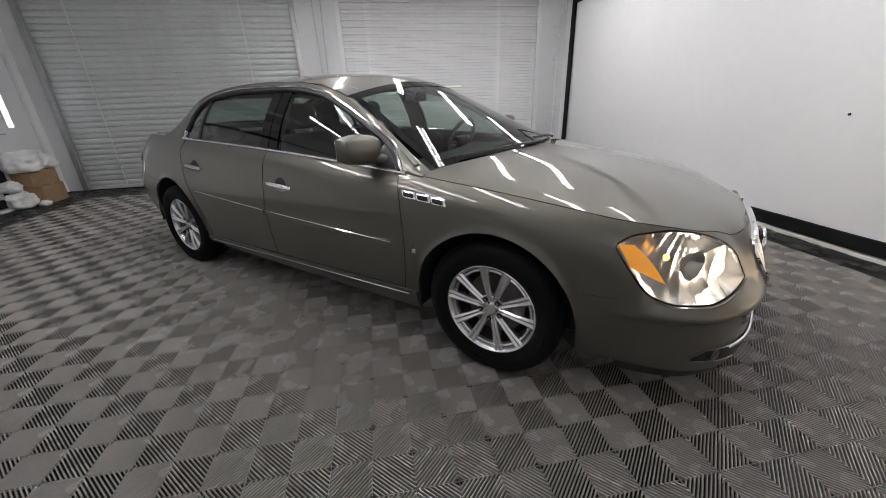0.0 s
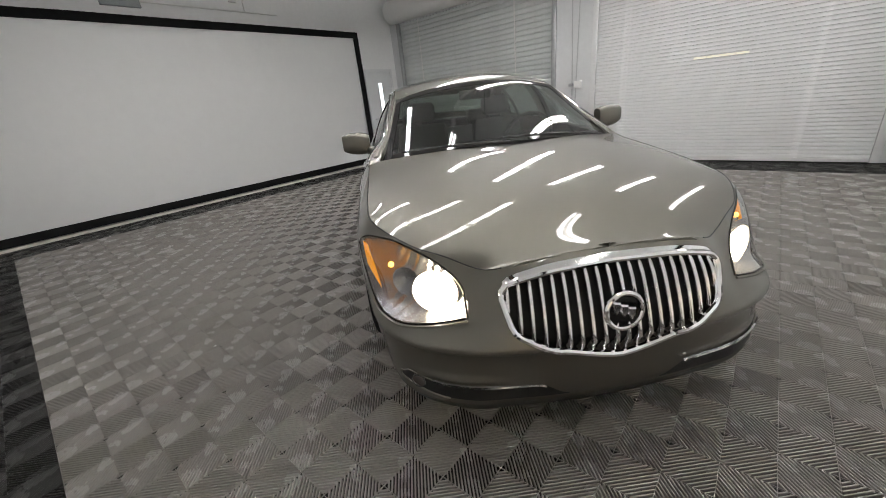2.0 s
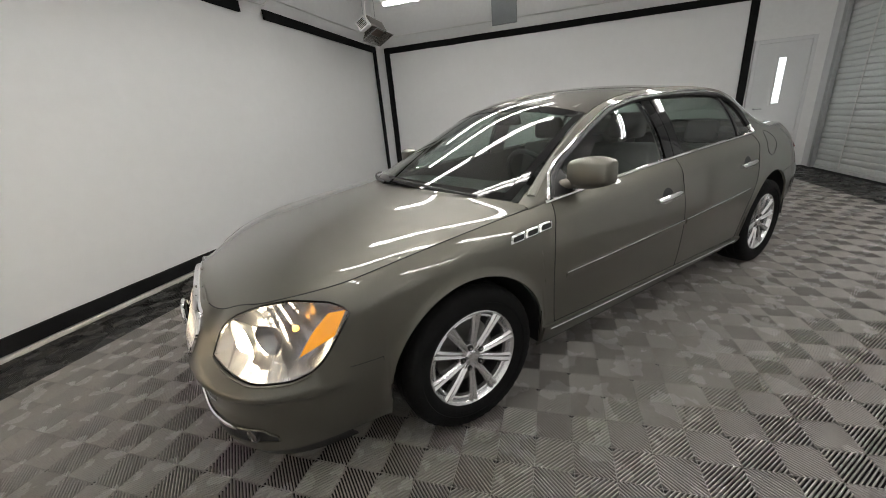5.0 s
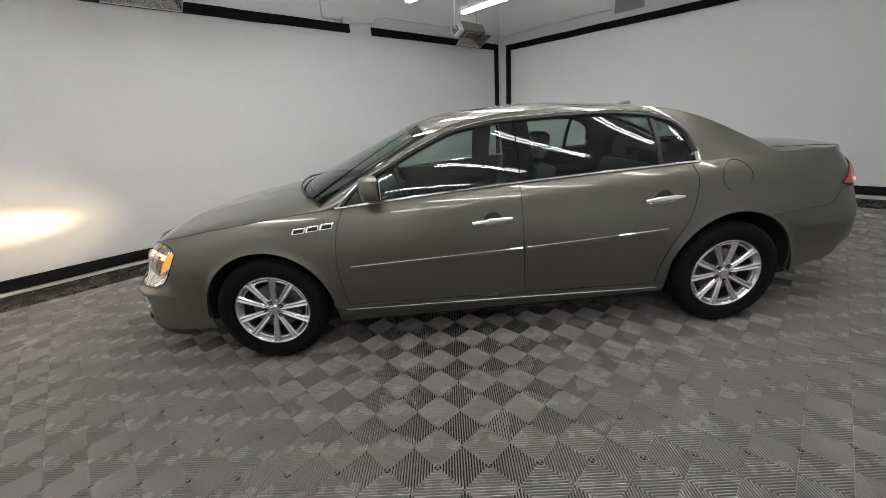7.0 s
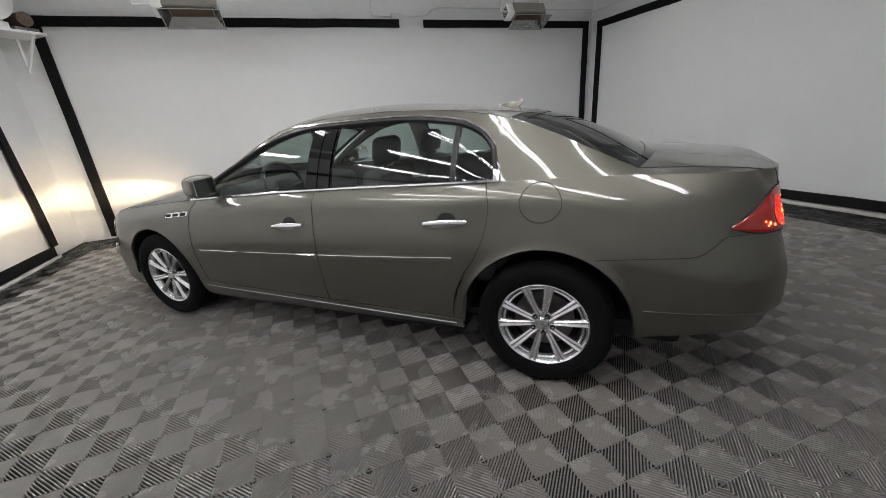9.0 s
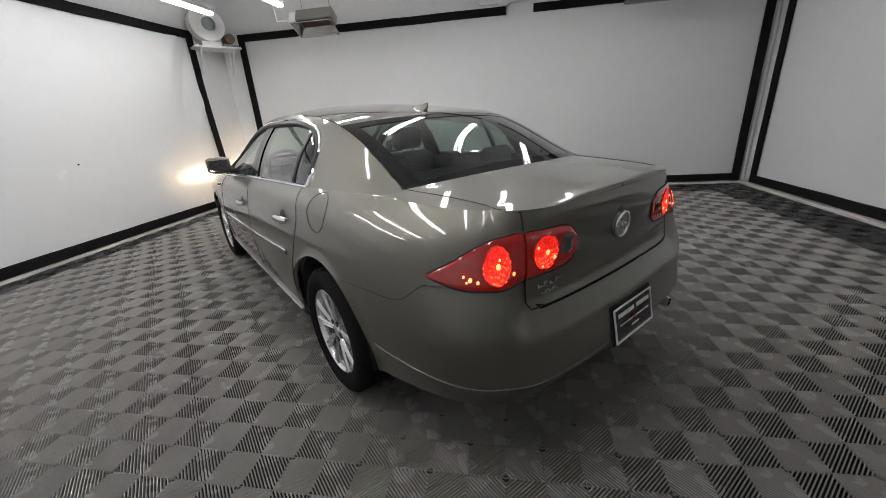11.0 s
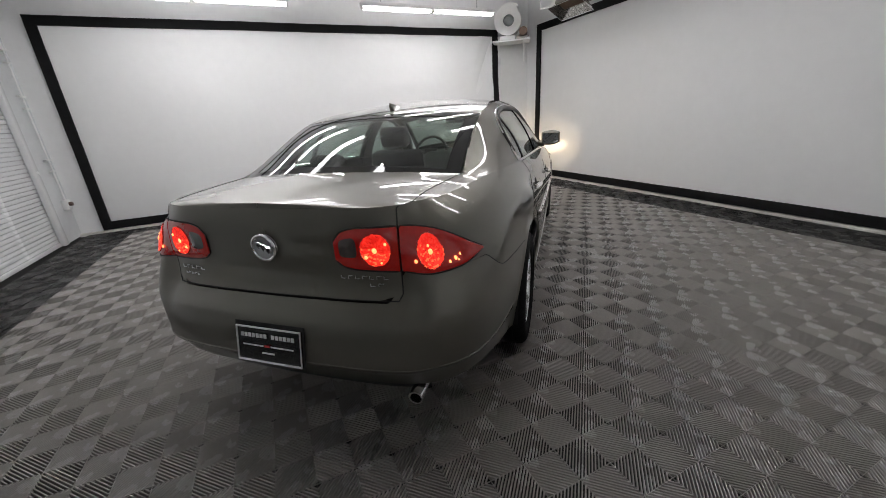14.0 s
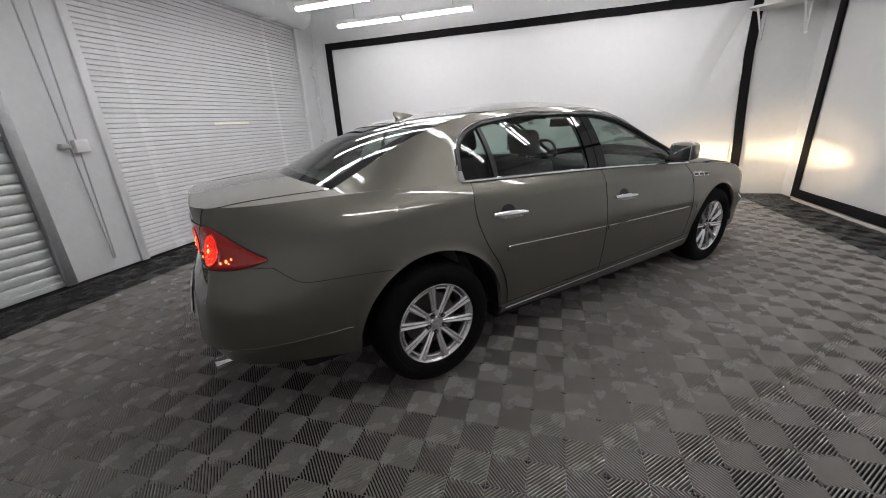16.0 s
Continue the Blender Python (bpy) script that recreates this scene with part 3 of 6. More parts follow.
both("front_bumper", lambda: sheet_in(front_skin()), M_PAINT)


def panel(x_front, x_back, z_low, z_top, nu, nv, out=0.0):
    """A side panel between two edges given by height and two edges given by place; v runs up."""
    def f(u, v):
        zm = 0.6
        x = x_front(zm) + (x_back(zm) - x_front(zm)) * u
        for _ in range(5):
            z = z_low(x) + (z_top(x) - z_low(x)) * v
            x = x_front(z) + (x_back(z) - x_front(z)) * u
        return side(x, z, out)
    return grid_bm(f, span(0, 1, nu), span(0, 1, nv))


def wing():
    def f(u, v):
        z = 0.6
        for _ in range(6):
            xd = DOOR_F(z) + GAP
            x = BUMP_SEAM_F + (xd - BUMP_SEAM_F) * u
            lo = arch_low(x, XF, 0.215)
            z = lo + (TOP(x) - lo) * v
        return side(x, z)
    return grid_bm(f, span(0, 1, 100), span(0, 1, 30))


both("front_wing", lambda: sheet_in(wing()), M_PAINT)
front_doors = both("front_door", lambda: sheet_in(panel(lambda z: DOOR_F(z) - GAP, lambda z: DOOR_B(z) + GAP, lambda x: SILL(x) + 0.002, lambda x: TOP(x) - 0.006, 26, 30)), M_PAINT)
rear_doors = both("rear_door", lambda: sheet_in(panel(lambda z: DOOR_B(z) - GAP, lambda z: DOOR_R(z) + GAP, lambda x: SILL(x) + 0.002, lambda x: TOP(x) - 0.006, 26, 30)), M_PAINT)


def rocker():
    def f(u, v):
        x = 1.02 - 2.06 * u
        lo = 0.212 + 0.045 * u
        z = lo + (SILL(x) - 0.004 - lo) * v
        p = side(x, z, 0.012 * math.sin(min(v, 1.0) * math.pi * 0.5))
        return p
    return grid_bm(f, span(0, 1, 40), span(0, 1, 10))


both("sill", lambda: sheet_in(rocker()), M_PAINT)


X_SPLIT = XR - 0.27      # where the rear bumper begins beside the wheel


def quarter_front():
    """From the rear door over the wheel, by rows that follow the door's edge."""
    def f(u, v):
        z = 0.6
        for _ in range(6):
            xd = DOOR_R(z) - GAP
            x = xd + (X_SPLIT - xd) * u
            lo = arch_low(x, XR, 0.262)
            z = lo + (TOP(x) - lo) * v
        return side(x, z)
    return grid_bm(f, span(0, 1, 90), span(0, 1, 34))


def quarter_rear():
    """From the wheel round the corner to the boot lid, above the bumper."""
    t0, t1 = t_of_x(X_SPLIT), t_of_y(0.572, True)
    def f(t, v):
        lo, hi = SEAM_R(_px(t)) + 0.002, TOP(_px(t))
        return body(t, lo + (hi - lo) * v)
    return grid_bm(f, span(t0, t1, 60), span(0, 1, 24))


both("rear_quarter", lambda: merge(sheet_in(quarter_front()), sheet_in(quarter_rear())), M_PAINT)


def rear_skin():
    t0, t1 = t_of_x(X_SPLIT), TEND
    def top(t):
        x, y = _px(t), _py(t)
        side_top = SEAM_R(x)
        k = smooth(y, 0.50, 0.60) if x < -2.2 else 1.0
        return 0.705 + (side_top - 0.705) * k
    def f(t, v):
        lo = max(TAIL_LOW(_px(t)), arch_low(_px(t), XR, 0.0))
        return body(t, lo + (top(t) - lo) * v)
    return grid_bm(f, span(t0, t1, 130), span(0, 1, 60))


both("rear_bumper", lambda: sheet_in(rear_skin()), M_PAINT)


def lid_face():
    t0, t1 = t_of_y(0.566, True), TEND
    def f(t, v):
        lo = 0.715 + 0.02 * smooth(_py(t), 0.46, 0.57)
        return body(t, lo + (TOP(_px(t)) - lo) * v, 0.002)
    return grid_bm(f, span(t0, t1, 40), span(0, 1, 30))


# -- top surfaces: each row is a line across the car --
BOW_H = curve([(2.42, 0.0), (1.8, 0.02), (1.3, 0.12), (1.02, 0.31)])
HOOD_MID = spline([(2.372, 0.750), (2.25, 0.806), (2.11, 0.857), (1.82, 0.930), (1.6, 0.966), (1.42, 0.990), (1.33, 1.004), (1.0, 1.040)])
_hood_rim = [body(t, TOP(_px(t))) for t in span(0.004, t_of_x(1.0), 160)]


def hood_terms(x, y):
    u, q = (x - 1.75) / 0.75, (y / 0.85) ** 2
    return np.array([u ** i * q ** j for j in range(5) for i in range(7) if i + 2 * j <= 8])


def fit_hood():
    """One fair sheet of even curvature through the rim and the middle line."""
    rows = [(p.x, p.y, p.z, 3.0) for p in _hood_rim]
    rows += [(x, 0.0, HOOD_MID(x), 2.0) for x in span(1.30, 2.36, 60)]
    for p in _hood_rim[60:]:
        for w in (0.35, 0.6, 0.8):
            x = p.x + BOW_H(p.x) * (1 - w ** 2.1)
            mid = HOOD_MID(min(x, 2.37))
            rows.append((x, p.y * w, mid - (mid - p.z) * w ** 2.3, 0.7))
    a = np.array([hood_terms(x, y) * k for x, y, z, k in rows])
    b = np.array([z * k for x, y, z, k in rows])
    ridge = np.eye(a.shape[1]) * 0.02
    return np.linalg.lstsq(np.vstack([a, ridge]), np.concatenate([b, np.zeros(a.shape[1])]), rcond=None)[0]


HOOD_FIT = fit_hood()


def hood_point(t, w):
    p = body(t, TOP(_px(t)))
    x = p.x + BOW_H(p.x) * (1 - abs(w) ** 2.1)
    y = p.y * w
    z = float(hood_terms(x, y) @ HOOD_FIT)
    miss = p.z - float(hood_terms(p.x, p.y) @ HOOD_FIT)
    return Vector((x, y, z + miss * abs(w) ** 8))


def hood_bm():
    ts = span(0.0, t_of_x(1.03), 90)
    return grid_bm(hood_point, [0.004, 0.015] + ts[1:], span(-0.992, 0.992, 81))


part("hood", sheet_in(hood_bm()), M_PAINT, car, "", 60)

CROWN_D = spline([(-2.6, 0.004), (-2.3, 0.030), (-1.9, 0.050), (-1.6, 0.054)])


def lid_point(t, w):
    p = body(t, TOP(_px(t)))
    k = 1 - abs(w) ** 2.2
    return Vector((p.x - 0.10 * smooth(p.x, -2.0, -1.7) * k, p.y * w, p.z + CROWN_D(p.x) * k))


T_LID = t_of_y(0.640, True)


def lid_split(t):
    """The share of the deck's half width that belongs to the lid: its seam runs straight back to the lamps."""
    p = body(t, TOP(_px(t)))
    return min(1.0, (0.572 + 0.055 * smooth(p.x, -2.30, -1.75)) / max(p.y, 0.01))


def deck(inner):
    if inner:
        return grid_bm(lambda t, q: lid_point(t, q * max(lid_split(t) - 0.003, 0.0)), span(t_of_x(-1.74), TEND - 0.004, 60), span(-1, 1, 49))
    return grid_bm(lambda t, q: lid_point(t, lid_split(t) + 0.003 + (0.997 - lid_split(t)) * q), span(t_of_x(-1.66), T_LID, 46), span(0, 1, 10))


while lid_split(T_LID) > 0.985:
    T_LID -= 0.004
lid = part("boot_lid", sheet_in(deck(True)), M_PAINT, car, "", 60)
both("boot_lid_face", lambda: sheet_in(lid_face()), M_PAINT, parent=lid)
both("rear_deck_side", lambda: sheet_in(deck(False)), M_PAINT)

# -- cabin --
RAIL_Y = spline([(1.06, 0.775), (0.8, 0.715), (0.4, 0.630), (0.0, 0.604), (-0.6, 0.600), (-1.0, 0.602), (-1.3, 0.604), (-1.6, 0.610), (-1.95, 0.640)])
RAIL_Z = spline([(1.06, 0.945), (0.8, 1.085), (0.6, 1.195), (0.42, 1.288), (0.2, 1.363), (-0.1, 1.402), (-0.6, 1.412), (-0.96, 1.388), (-1.2, 1.346), (-1.5, 1.238), (-1.75, 1.120), (-1.95, 1.035)])
RAIL_BOW = spline([(1.06, 0.30), (0.8, 0.20), (0.42, 0.09), (0.1, 0.02), (-0.8, 0.0), (-1.2, -0.06), (-1.75, -0.10), (-1.95, -0.10)])
RAIL_CROWN = spline([(1.06, 0.060), (0.8, 0.075), (0.42, 0.082), (0.0, 0.070), (-0.4, 0.056), (-0.8, 0.036), (-1.2, 0.030), (-1.5, 0.044), (-1.75, 0.046), (-1.95, 0.036)])
DLO = curve([(0.93, 0.945), (0.88, 1.000), (0.83, 1.045), (0.6, 1.165), (0.41, 1.255), (0.21, 1.328), (-0.09, 1.368), (-0.6, 1.376), (-0.96, 1.345), (-1.07, 1.312), (-1.145, 1.266), (-1.188, 1.210), (-1.210, 1.12), (-1.215, 1.055)])


def roof_point(x, w):
    k = 1 - abs(w) ** 2.2
    return Vector((x + RAIL_BOW(x) * k, RAIL_Y(x) * w, RAIL_Z(x) + RAIL_CROWN(x) * k))


def cabin(x, z, out=0.0):
    """The cabin's side, by place and height, from the belt line up to the roof rail."""
    zb, zr = TOP(x) - 0.004, RAIL_Z(x)
    yb, yr = side(x, zb).y - 0.004, RAIL_Y(x)
    v = clamp((z - zb) / max(zr - zb, 0.01))
    return Vector((x, yb + (yr - yb) * v + 0.030 * (1 - smooth(-x, 1.0, 1.4)) * math.sin(math.pi * v) + out, z))


part("roof", sheet_in(grid_bm(roof_point, span(0.385, -1.235, 60), span(-0.985, 0.985, 41))), M_PAINT, car, "", 60)


def glass_sheet(x0, x1, w, inset=0.004):
    def f(x, y):
        p = roof_point(x, y)
        return p - Vector((0, 0, inset))
    return grid_bm(f, span(x0, x1, 24), span(-w, w, 33))


windscreen = part("windscreen", glass_sheet(1.02, 0.40, 0.945), M_SCREENGLASS, car, "tinted windscreen", 180)
rear_window = part("rear_window", glass_sheet(-1.25, -1.84, 0.93), M_REARGLASS, car, "dark tinted rear window", 180)


def border(x0, x1, w, wide, xn):
    """The black printed edge of a fixed pane."""
    bm = bmesh.new()
    up = Vector((0, 0, -0.0015))
    for a, b, c, d in ((x0, x1, -w, -w + wide), (x0, x1, w - wide, w), (x0, x0 + (x1 - x0) * 0.06 * xn, -w, w), (x1 - (x1 - x0) * 0.09, x1, -w, w)):
        merge(bm, grid_bm(lambda x, y: roof_point(x, y) + up, span(a, b, 20), span(c, d, 20)))
    return bm


part("black_edge", border(1.04, 0.385, 0.968, 0.055, 1.0), M_GLOSSBLACK, windscreen)
part("black_edge", border(-1.235, -1.87, 0.990, 0.11, 1.6), M_GLOSSBLACK, rear_window)


def rail_panel():
    """Pillars and roof rail: the cabin's side above and around the windows."""
    xs = sorted(set(span(1.055, -1.855, 110) + [-1.202, -1.210, -1.214, -1.2155, 0.93, 0.928]), reverse=True)
    def f(x, v):
        lo = DLO(x) if -1.215 <= x <= 0.93 else TOP(x) - 0.004
        lo = max(lo, TOP(x) - 0.004)
        hi = RAIL_Z(x) - 0.001
        return cabin(x, lo + (hi - lo) * v, 0.002 * math.sin(math.pi * v))
    return grid_bm(f, xs, span(0, 1, 12))


both("cabin_side", lambda: sheet_in(rail_panel(), 0.02), M_PAINT, "", None, 50)


def pane(x0, x1):
    def f(x, v):
        lo, hi = TOP(x) - 0.01, DLO(x) + 0.004
        return cabin(x, lo + (hi - lo) * v, -0.010)
    return grid_bm(f, span(x0, x1, 30), span(0, 1, 12))


for doors, x0, x1 in ((front_doors, 0.90, -0.055), (rear_doors, -0.225, -0.978)):
    for door, flip in zip(doors, (False, True)):
        bm = pane(x0, x1)
        bmesh.ops.recalc_face_normals(bm, faces=bm.faces[:])
        part("window_pane", mirrored(bm) if flip else bm, M_GLASS, door, "tinted side window", 180)
both("quarter_window", lambda: pane(-1.002, -1.208), M_GLASS, "small tinted rear quarter window", None, 180)


def pillar_strip(x0, x1, out=-0.003, lean=0.0):
    def f(x, v):
        lo, hi = TOP(x) - 0.008, DLO(x) + 0.002
        return cabin(x + lean * (v - 0.5), lo + (hi - lo) * v, out)
    return grid_bm(f, span(x0, x1, 8), span(0, 1, 14))


both("centre_pillar", lambda: sheet_in(merge(pillar_strip(-0.055, -0.137), pillar_strip(-0.143, -0.225)), 0.03), M_GLOSSBLACK, "gloss black door pillar")
both("window_divider", lambda: sheet_in(pillar_strip(-0.976, -1.004, -0.004, 0.0), 0.02), M_BLACK)
both("window_seal", lambda: tube_bm([cabin(x, max(DLO(x) - 0.012, TOP(x)), -0.002) for x in span(0.91, -1.21, 80)], 0.016, 6), M_BLACK)
both("window_trim", lambda: tube_bm([cabin(x, DLO(x) + 0.006, 0.004) for x in span(0.93, -1.208, 90)] + [cabin(-1.225, z, 0.004) for z in (1.12, 1.08, 1.058)], 0.0075, 6), M_CHROME, "chrome window surround")
both("belt_trim", lambda: tube_bm([cabin(x, TOP(x) + 0.004, 0.006) for x in span(0.955, -1.228, 80)], 0.0085, 6), M_CHROME, "chrome belt strip")
both("rear_window_corner", lambda: sheet_in(grid_bm(lambda x, v: cabin(x, 1.058 + v * 0.07, 0.006), span(-1.200, -1.224, 5), span(0, 1, 8))), M_CHROME, "chrome corner cap")

# -- underside, wheel wells and inner shell --
bm = box_bm(-2.12, 2.20, -0.66, 0.66, 0.18, 0.30, 0.04, 2)
box_bm(-1.02, 0.98, -0.84, 0.84, 0.19, 0.30, 0.02, 2, bm)
part("underbody", bm, M_UNDER, car)
for cx in (XF, XR):
    def well(u, v, c=cx):
        a = math.pi * (-0.01 + 1.02 * u)
        return Vector((c + math.cos(a) * (ARCH_R[c] + 0.002), 0.895 - 0.42 * v, WZ + math.sin(a) * (ARCH_R[c] + 0.002)))
    both("wheel_well", lambda: grid_bm(well, span(0, 1, 30), span(0, 1, 4)), M_UNDER)
    both("wheel_well_end", lambda: box_bm(cx - 0.40, cx + 0.40, 0.46, 0.475, 0.18, 0.72), M_UNDER)
part("engine_bay", box_bm(1.05, 2.26, -0.44, 0.44, 0.30, 0.66, 0.03, 2), M_UNDER, car)
part("boot_floor", box_bm(-2.36, -1.75, -0.45, 0.45, 0.30, 0.98, 0.03, 2), M_UNDER, car)


# -- wheels --
def lathe(profile, n=48):
    """Turns (y, r) points about the y axis."""
    bm = bmesh.new()
    rings = [[bm.verts.new((r * math.cos(2 * math.pi * k / n), y, r * math.sin(2 * math.pi * k / n))) for k in range(n)] for y, r in profile]
    for a, b in zip(rings, rings[1:]):
        for k in range(n):
            bm.faces.new((a[k], a[(k + 1) % n], b[(k + 1) % n], b[k]))
    return bm


def wheel(x, left):
    R = TYRE_R
    rim = lathe([(0.060, 0.207), (0.080, 0.210), (0.088, 0.213), (0.096, 0.218), (0.101, 0.224), (0.098, 0.229), (0.088, 0.228)], 60)
    spokes = []
    for k in range(10):                                     # spokes, wider at the rim, in pairs
        a = 2 * math.pi * (k + (0.055 if k % 2 else -0.055)) / 10 + 0.3
        d, s = Vector((math.cos(a), 0, math.sin(a))), Vector((-math.sin(a), 0, math.cos(a)))
        sp = bmesh.new()
        rows = []
        for r, w, y in ((0.040, 0.0150, 0.080), (0.075, 0.0155, 0.086), (0.12, 0.0172, 0.092), (0.17, 0.0200, 0.096), (0.205, 0.0235, 0.098), (0.221, 0.0255, 0.099)):
            c = d * r
            rows.append([sp.verts.new(c + s * q * w + Vector((0, y + h, 0))) for q, h in ((-1, -0.03), (-1, -0.008), (-0.55, 0.0), (0.0, -0.006), (0.55, 0.0), (1, -0.008), (1, -0.03))])
        for p, q in zip(rows, rows[1:]):
            for j in range(6):
                sp.faces.new((p[j], p[j + 1], q[j + 1], q[j]))
        bmesh.ops.recalc_face_normals(sp, faces=sp.faces[:])
        spokes.append(sp)
    centre = lathe([(0.05, 0.074), (0.076, 0.070), (0.080, 0.060), (0.076, 0.034), (0.080, 0.030)], 30)
    bmesh.ops.recalc_face_normals(rim, faces=rim.faces[:])
    w = part("wheel", rim, M_RIM, car, "ten-spoke silver alloy wheel", 35)
    part("hub", centre, M_RIM, w)
    part("inner_ring", lathe([(0.060, 0.190), (0.078, 0.192), (0.082, 0.197), (0.079, 0.203), (0.062, 0.206)], 60), M_RIM, w)
    for sp in spokes:
        part("spoke", sp, M_RIM, w, "", 30)
    tyre = lathe([(-0.09, 0.222), (-0.11, 0.25), (-0.118, 0.285), (-0.108, R - 0.018), (-0.09, R - 0.004), (-0.062, R), (-0.060, R - 0.008), (-0.052, R - 0.008), (-0.050, R), (-0.006, R),
                  (-0.004, R - 0.008), (0.004, R - 0.008), (0.006, R), (0.050, R), (0.052, R - 0.008), (0.060, R - 0.008), (0.062, R), (0.09, R - 0.004), (0.108, R - 0.018), (0.116, R - 0.035),
                  (0.119, 0.285), (0.118, 0.272), (0.114, 0.270), (0.112, 0.25), (0.104, 0.232), (0.098, 0.228), (0.07, 0.224)], 144)
    for v in tyre.verts:                                    # shoulder blocks
        r = math.hypot(v.co.x, v.co.z)
        if abs(v.co.y) > 0.085 and r > R - 0.03 and int(round((math.atan2(v.co.z, v.co.x) + 2 * math.pi) / (2 * math.pi) * 144)) % 3 == 0:
            v.co.x, v.co.z = v.co.x * (1 - 0.003 / r), v.co.z * (1 - 0.003 / r)
            v.co.y *= 0.985
    bmesh.ops.recalc_face_normals(tyre, faces=tyre.faces[:])
    part("tyre", tyre, M_RUBBER, w, "black road tyre", 40)
    part("brake_disc", lathe([(0.0, 0.03), (0.02, 0.07), (0.022, 0.15), (0.0, 0.152)], 40), M_DISC, w)
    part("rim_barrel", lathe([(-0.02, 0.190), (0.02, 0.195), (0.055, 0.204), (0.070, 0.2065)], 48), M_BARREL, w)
    part("wheel_back", lathe([(-0.02, 0.02), (-0.02, 0.21)], 30), M_UNDER, w)
    cap = lathe([(0.078, 0.0305), (0.086, 0.028), (0.088, 0.022), (0.087, 0.0)], 24)
    part("hub_cap", cap, M_RIM, w)
    for k in range(5):
        a = 2 * math.pi * k / 5 + 0.3 + math.pi / 10
        p = Vector((0.052 * math.cos(a), 0, 0.052 * math.sin(a)))
        # black disc stands for the shaded pocket round each nut
        part("lug_nut", cyl_bm(p + Vector((0, 0.070, 0)), p + Vector((0, 0.0865, 0)), 0.0125, 16), M_UNDER, w)
        part("nut_head", cyl_bm(p + Vector((0, 0.080, 0)), p + Vector((0, 0.0895, 0)), 0.0065, 6), M_RIM, w)
    w.matrix_basis = pose(x, 0.800 if left else -0.800, WZ, 0, 20.05 * x + (18 if (x < 0) == left else 0), 0 if left else 180)
    return w


for x in (XF, XR):
    for left in (True, False):
        wheel(x, left)

# -- side details --
def one_handle(cx, cz):
    bm = bmesh.new()
    rows = []
    for i in range(15):
        u = i / 14
        x = cx + 0.118 - 0.236 * u
        z = cz - 0.004 + 0.014 * u
        h = 0.0215 * math.sin(math.pi * (0.12 + 0.76 * u)) ** 0.6
        o = side(x, z, 0.012 + 0.020 * math.sin(math.pi * (0.04 + 0.92 * u)) ** 0.5)
        rows.append([bm.verts.new(o + Vector((0, dy, dz * h))) for dy, dz in ((-0.02, -0.9), (0.0, -1), (0.006, -0.5), (0.008, 0.0), (0.006, 0.6), (0.0, 1), (-0.02, 0.9))])
    for p, q in zip(rows, rows[1:]):
        for j in range(6):
            bm.faces.new((p[j], q[j], q[j + 1], p[j + 1]))
    for r in (rows[0], rows[-1]):
        bm.faces.new(r)
    return bm


def recess_shade(cx, cz):
    """A flat dark half-round on the door that stands for the shade in the recess behind a handle."""
    def f(r, a):
        q = math.sqrt(clamp(r))
        x, z = cx + 0.054 * q * math.cos(a), cz + 0.047 * q * math.sin(a)
        return side(x, z, 0.0014)
    return grid_bm(lambda a, r: f(r, a), span(-0.1 * math.pi, 1.1 * math.pi, 19), span(0.0, 1.0, 5))


for doors, cx, cz in ((front_doors, 0.045, 0.812), (rear_doors, -0.975, 0.862)):
    for door, flip in zip(doors, (False, True)):
        for nm, make, mat, lab in (("handle", lambda: one_handle(cx, cz), M_CHROME, "chrome pull handle"), ("handle_recess", lambda: recess_shade(cx - 0.005, cz + 0.006), M_SEAM, "")):
            bm = make()
            bmesh.ops.recalc_face_normals(bm, faces=bm.faces[:])
            part(nm, mirrored(bm) if flip else bm, mat, door, lab, 60)


def strip_on(points, wide, proud, n=1):
    """A raised strip along (x, z) points of the side."""
    bm = bmesh.new()
    rows = []
    for x, z in points:
        rows.append([bm.verts.new(side(x, z + dz * wide, o)) for dz, o in ((-0.5, -0.002), (-0.42, proud * 0.7), (0.0, proud), (0.42, proud * 0.7), (0.5, -0.002))])
    for p, q in zip(rows, rows[1:]):
        for j in range(4):
            bm.faces.new((p[j], q[j], q[j + 1], p[j + 1]))
    for r in (rows[0], rows[-1]):
        bm.faces.new(r)
    return bm


MOULD = curve([(0.90, 0.590), (-0.14, 0.628), (-1.02, 0.672)])
for doors, x0, x1 in ((front_doors, 0.895, -0.128), (rear_doors, -0.160, -1.005)):
    for door, flip in zip(doors, (False, True)):
        bm = strip_on([(x, MOULD(x) + 0.002) for x in span(x0, x1, 24)], 0.034, 0.010)
        bmesh.ops.recalc_face_normals(bm, faces=bm.faces[:])
        part("side_moulding", mirrored(bm) if flip else bm, M_PAINT, door, "", 30)
        bm = strip_on([(x, MOULD(x) + 0.016) for x in span(x0, x1, 24)], 0.007, 0.011)
        bmesh.ops.recalc_face_normals(bm, faces=bm.faces[:])
        part("bright_strip", mirrored(bm) if flip else bm, M_CHROME, door, "thin chrome strip", 30)
both("sill_strip", lambda: strip_on([(x, SILL(x) - 0.030) for x in span(0.97, -1.0, 40)], 0.008, 0.016), M_GALV, "thin bright sill strip")

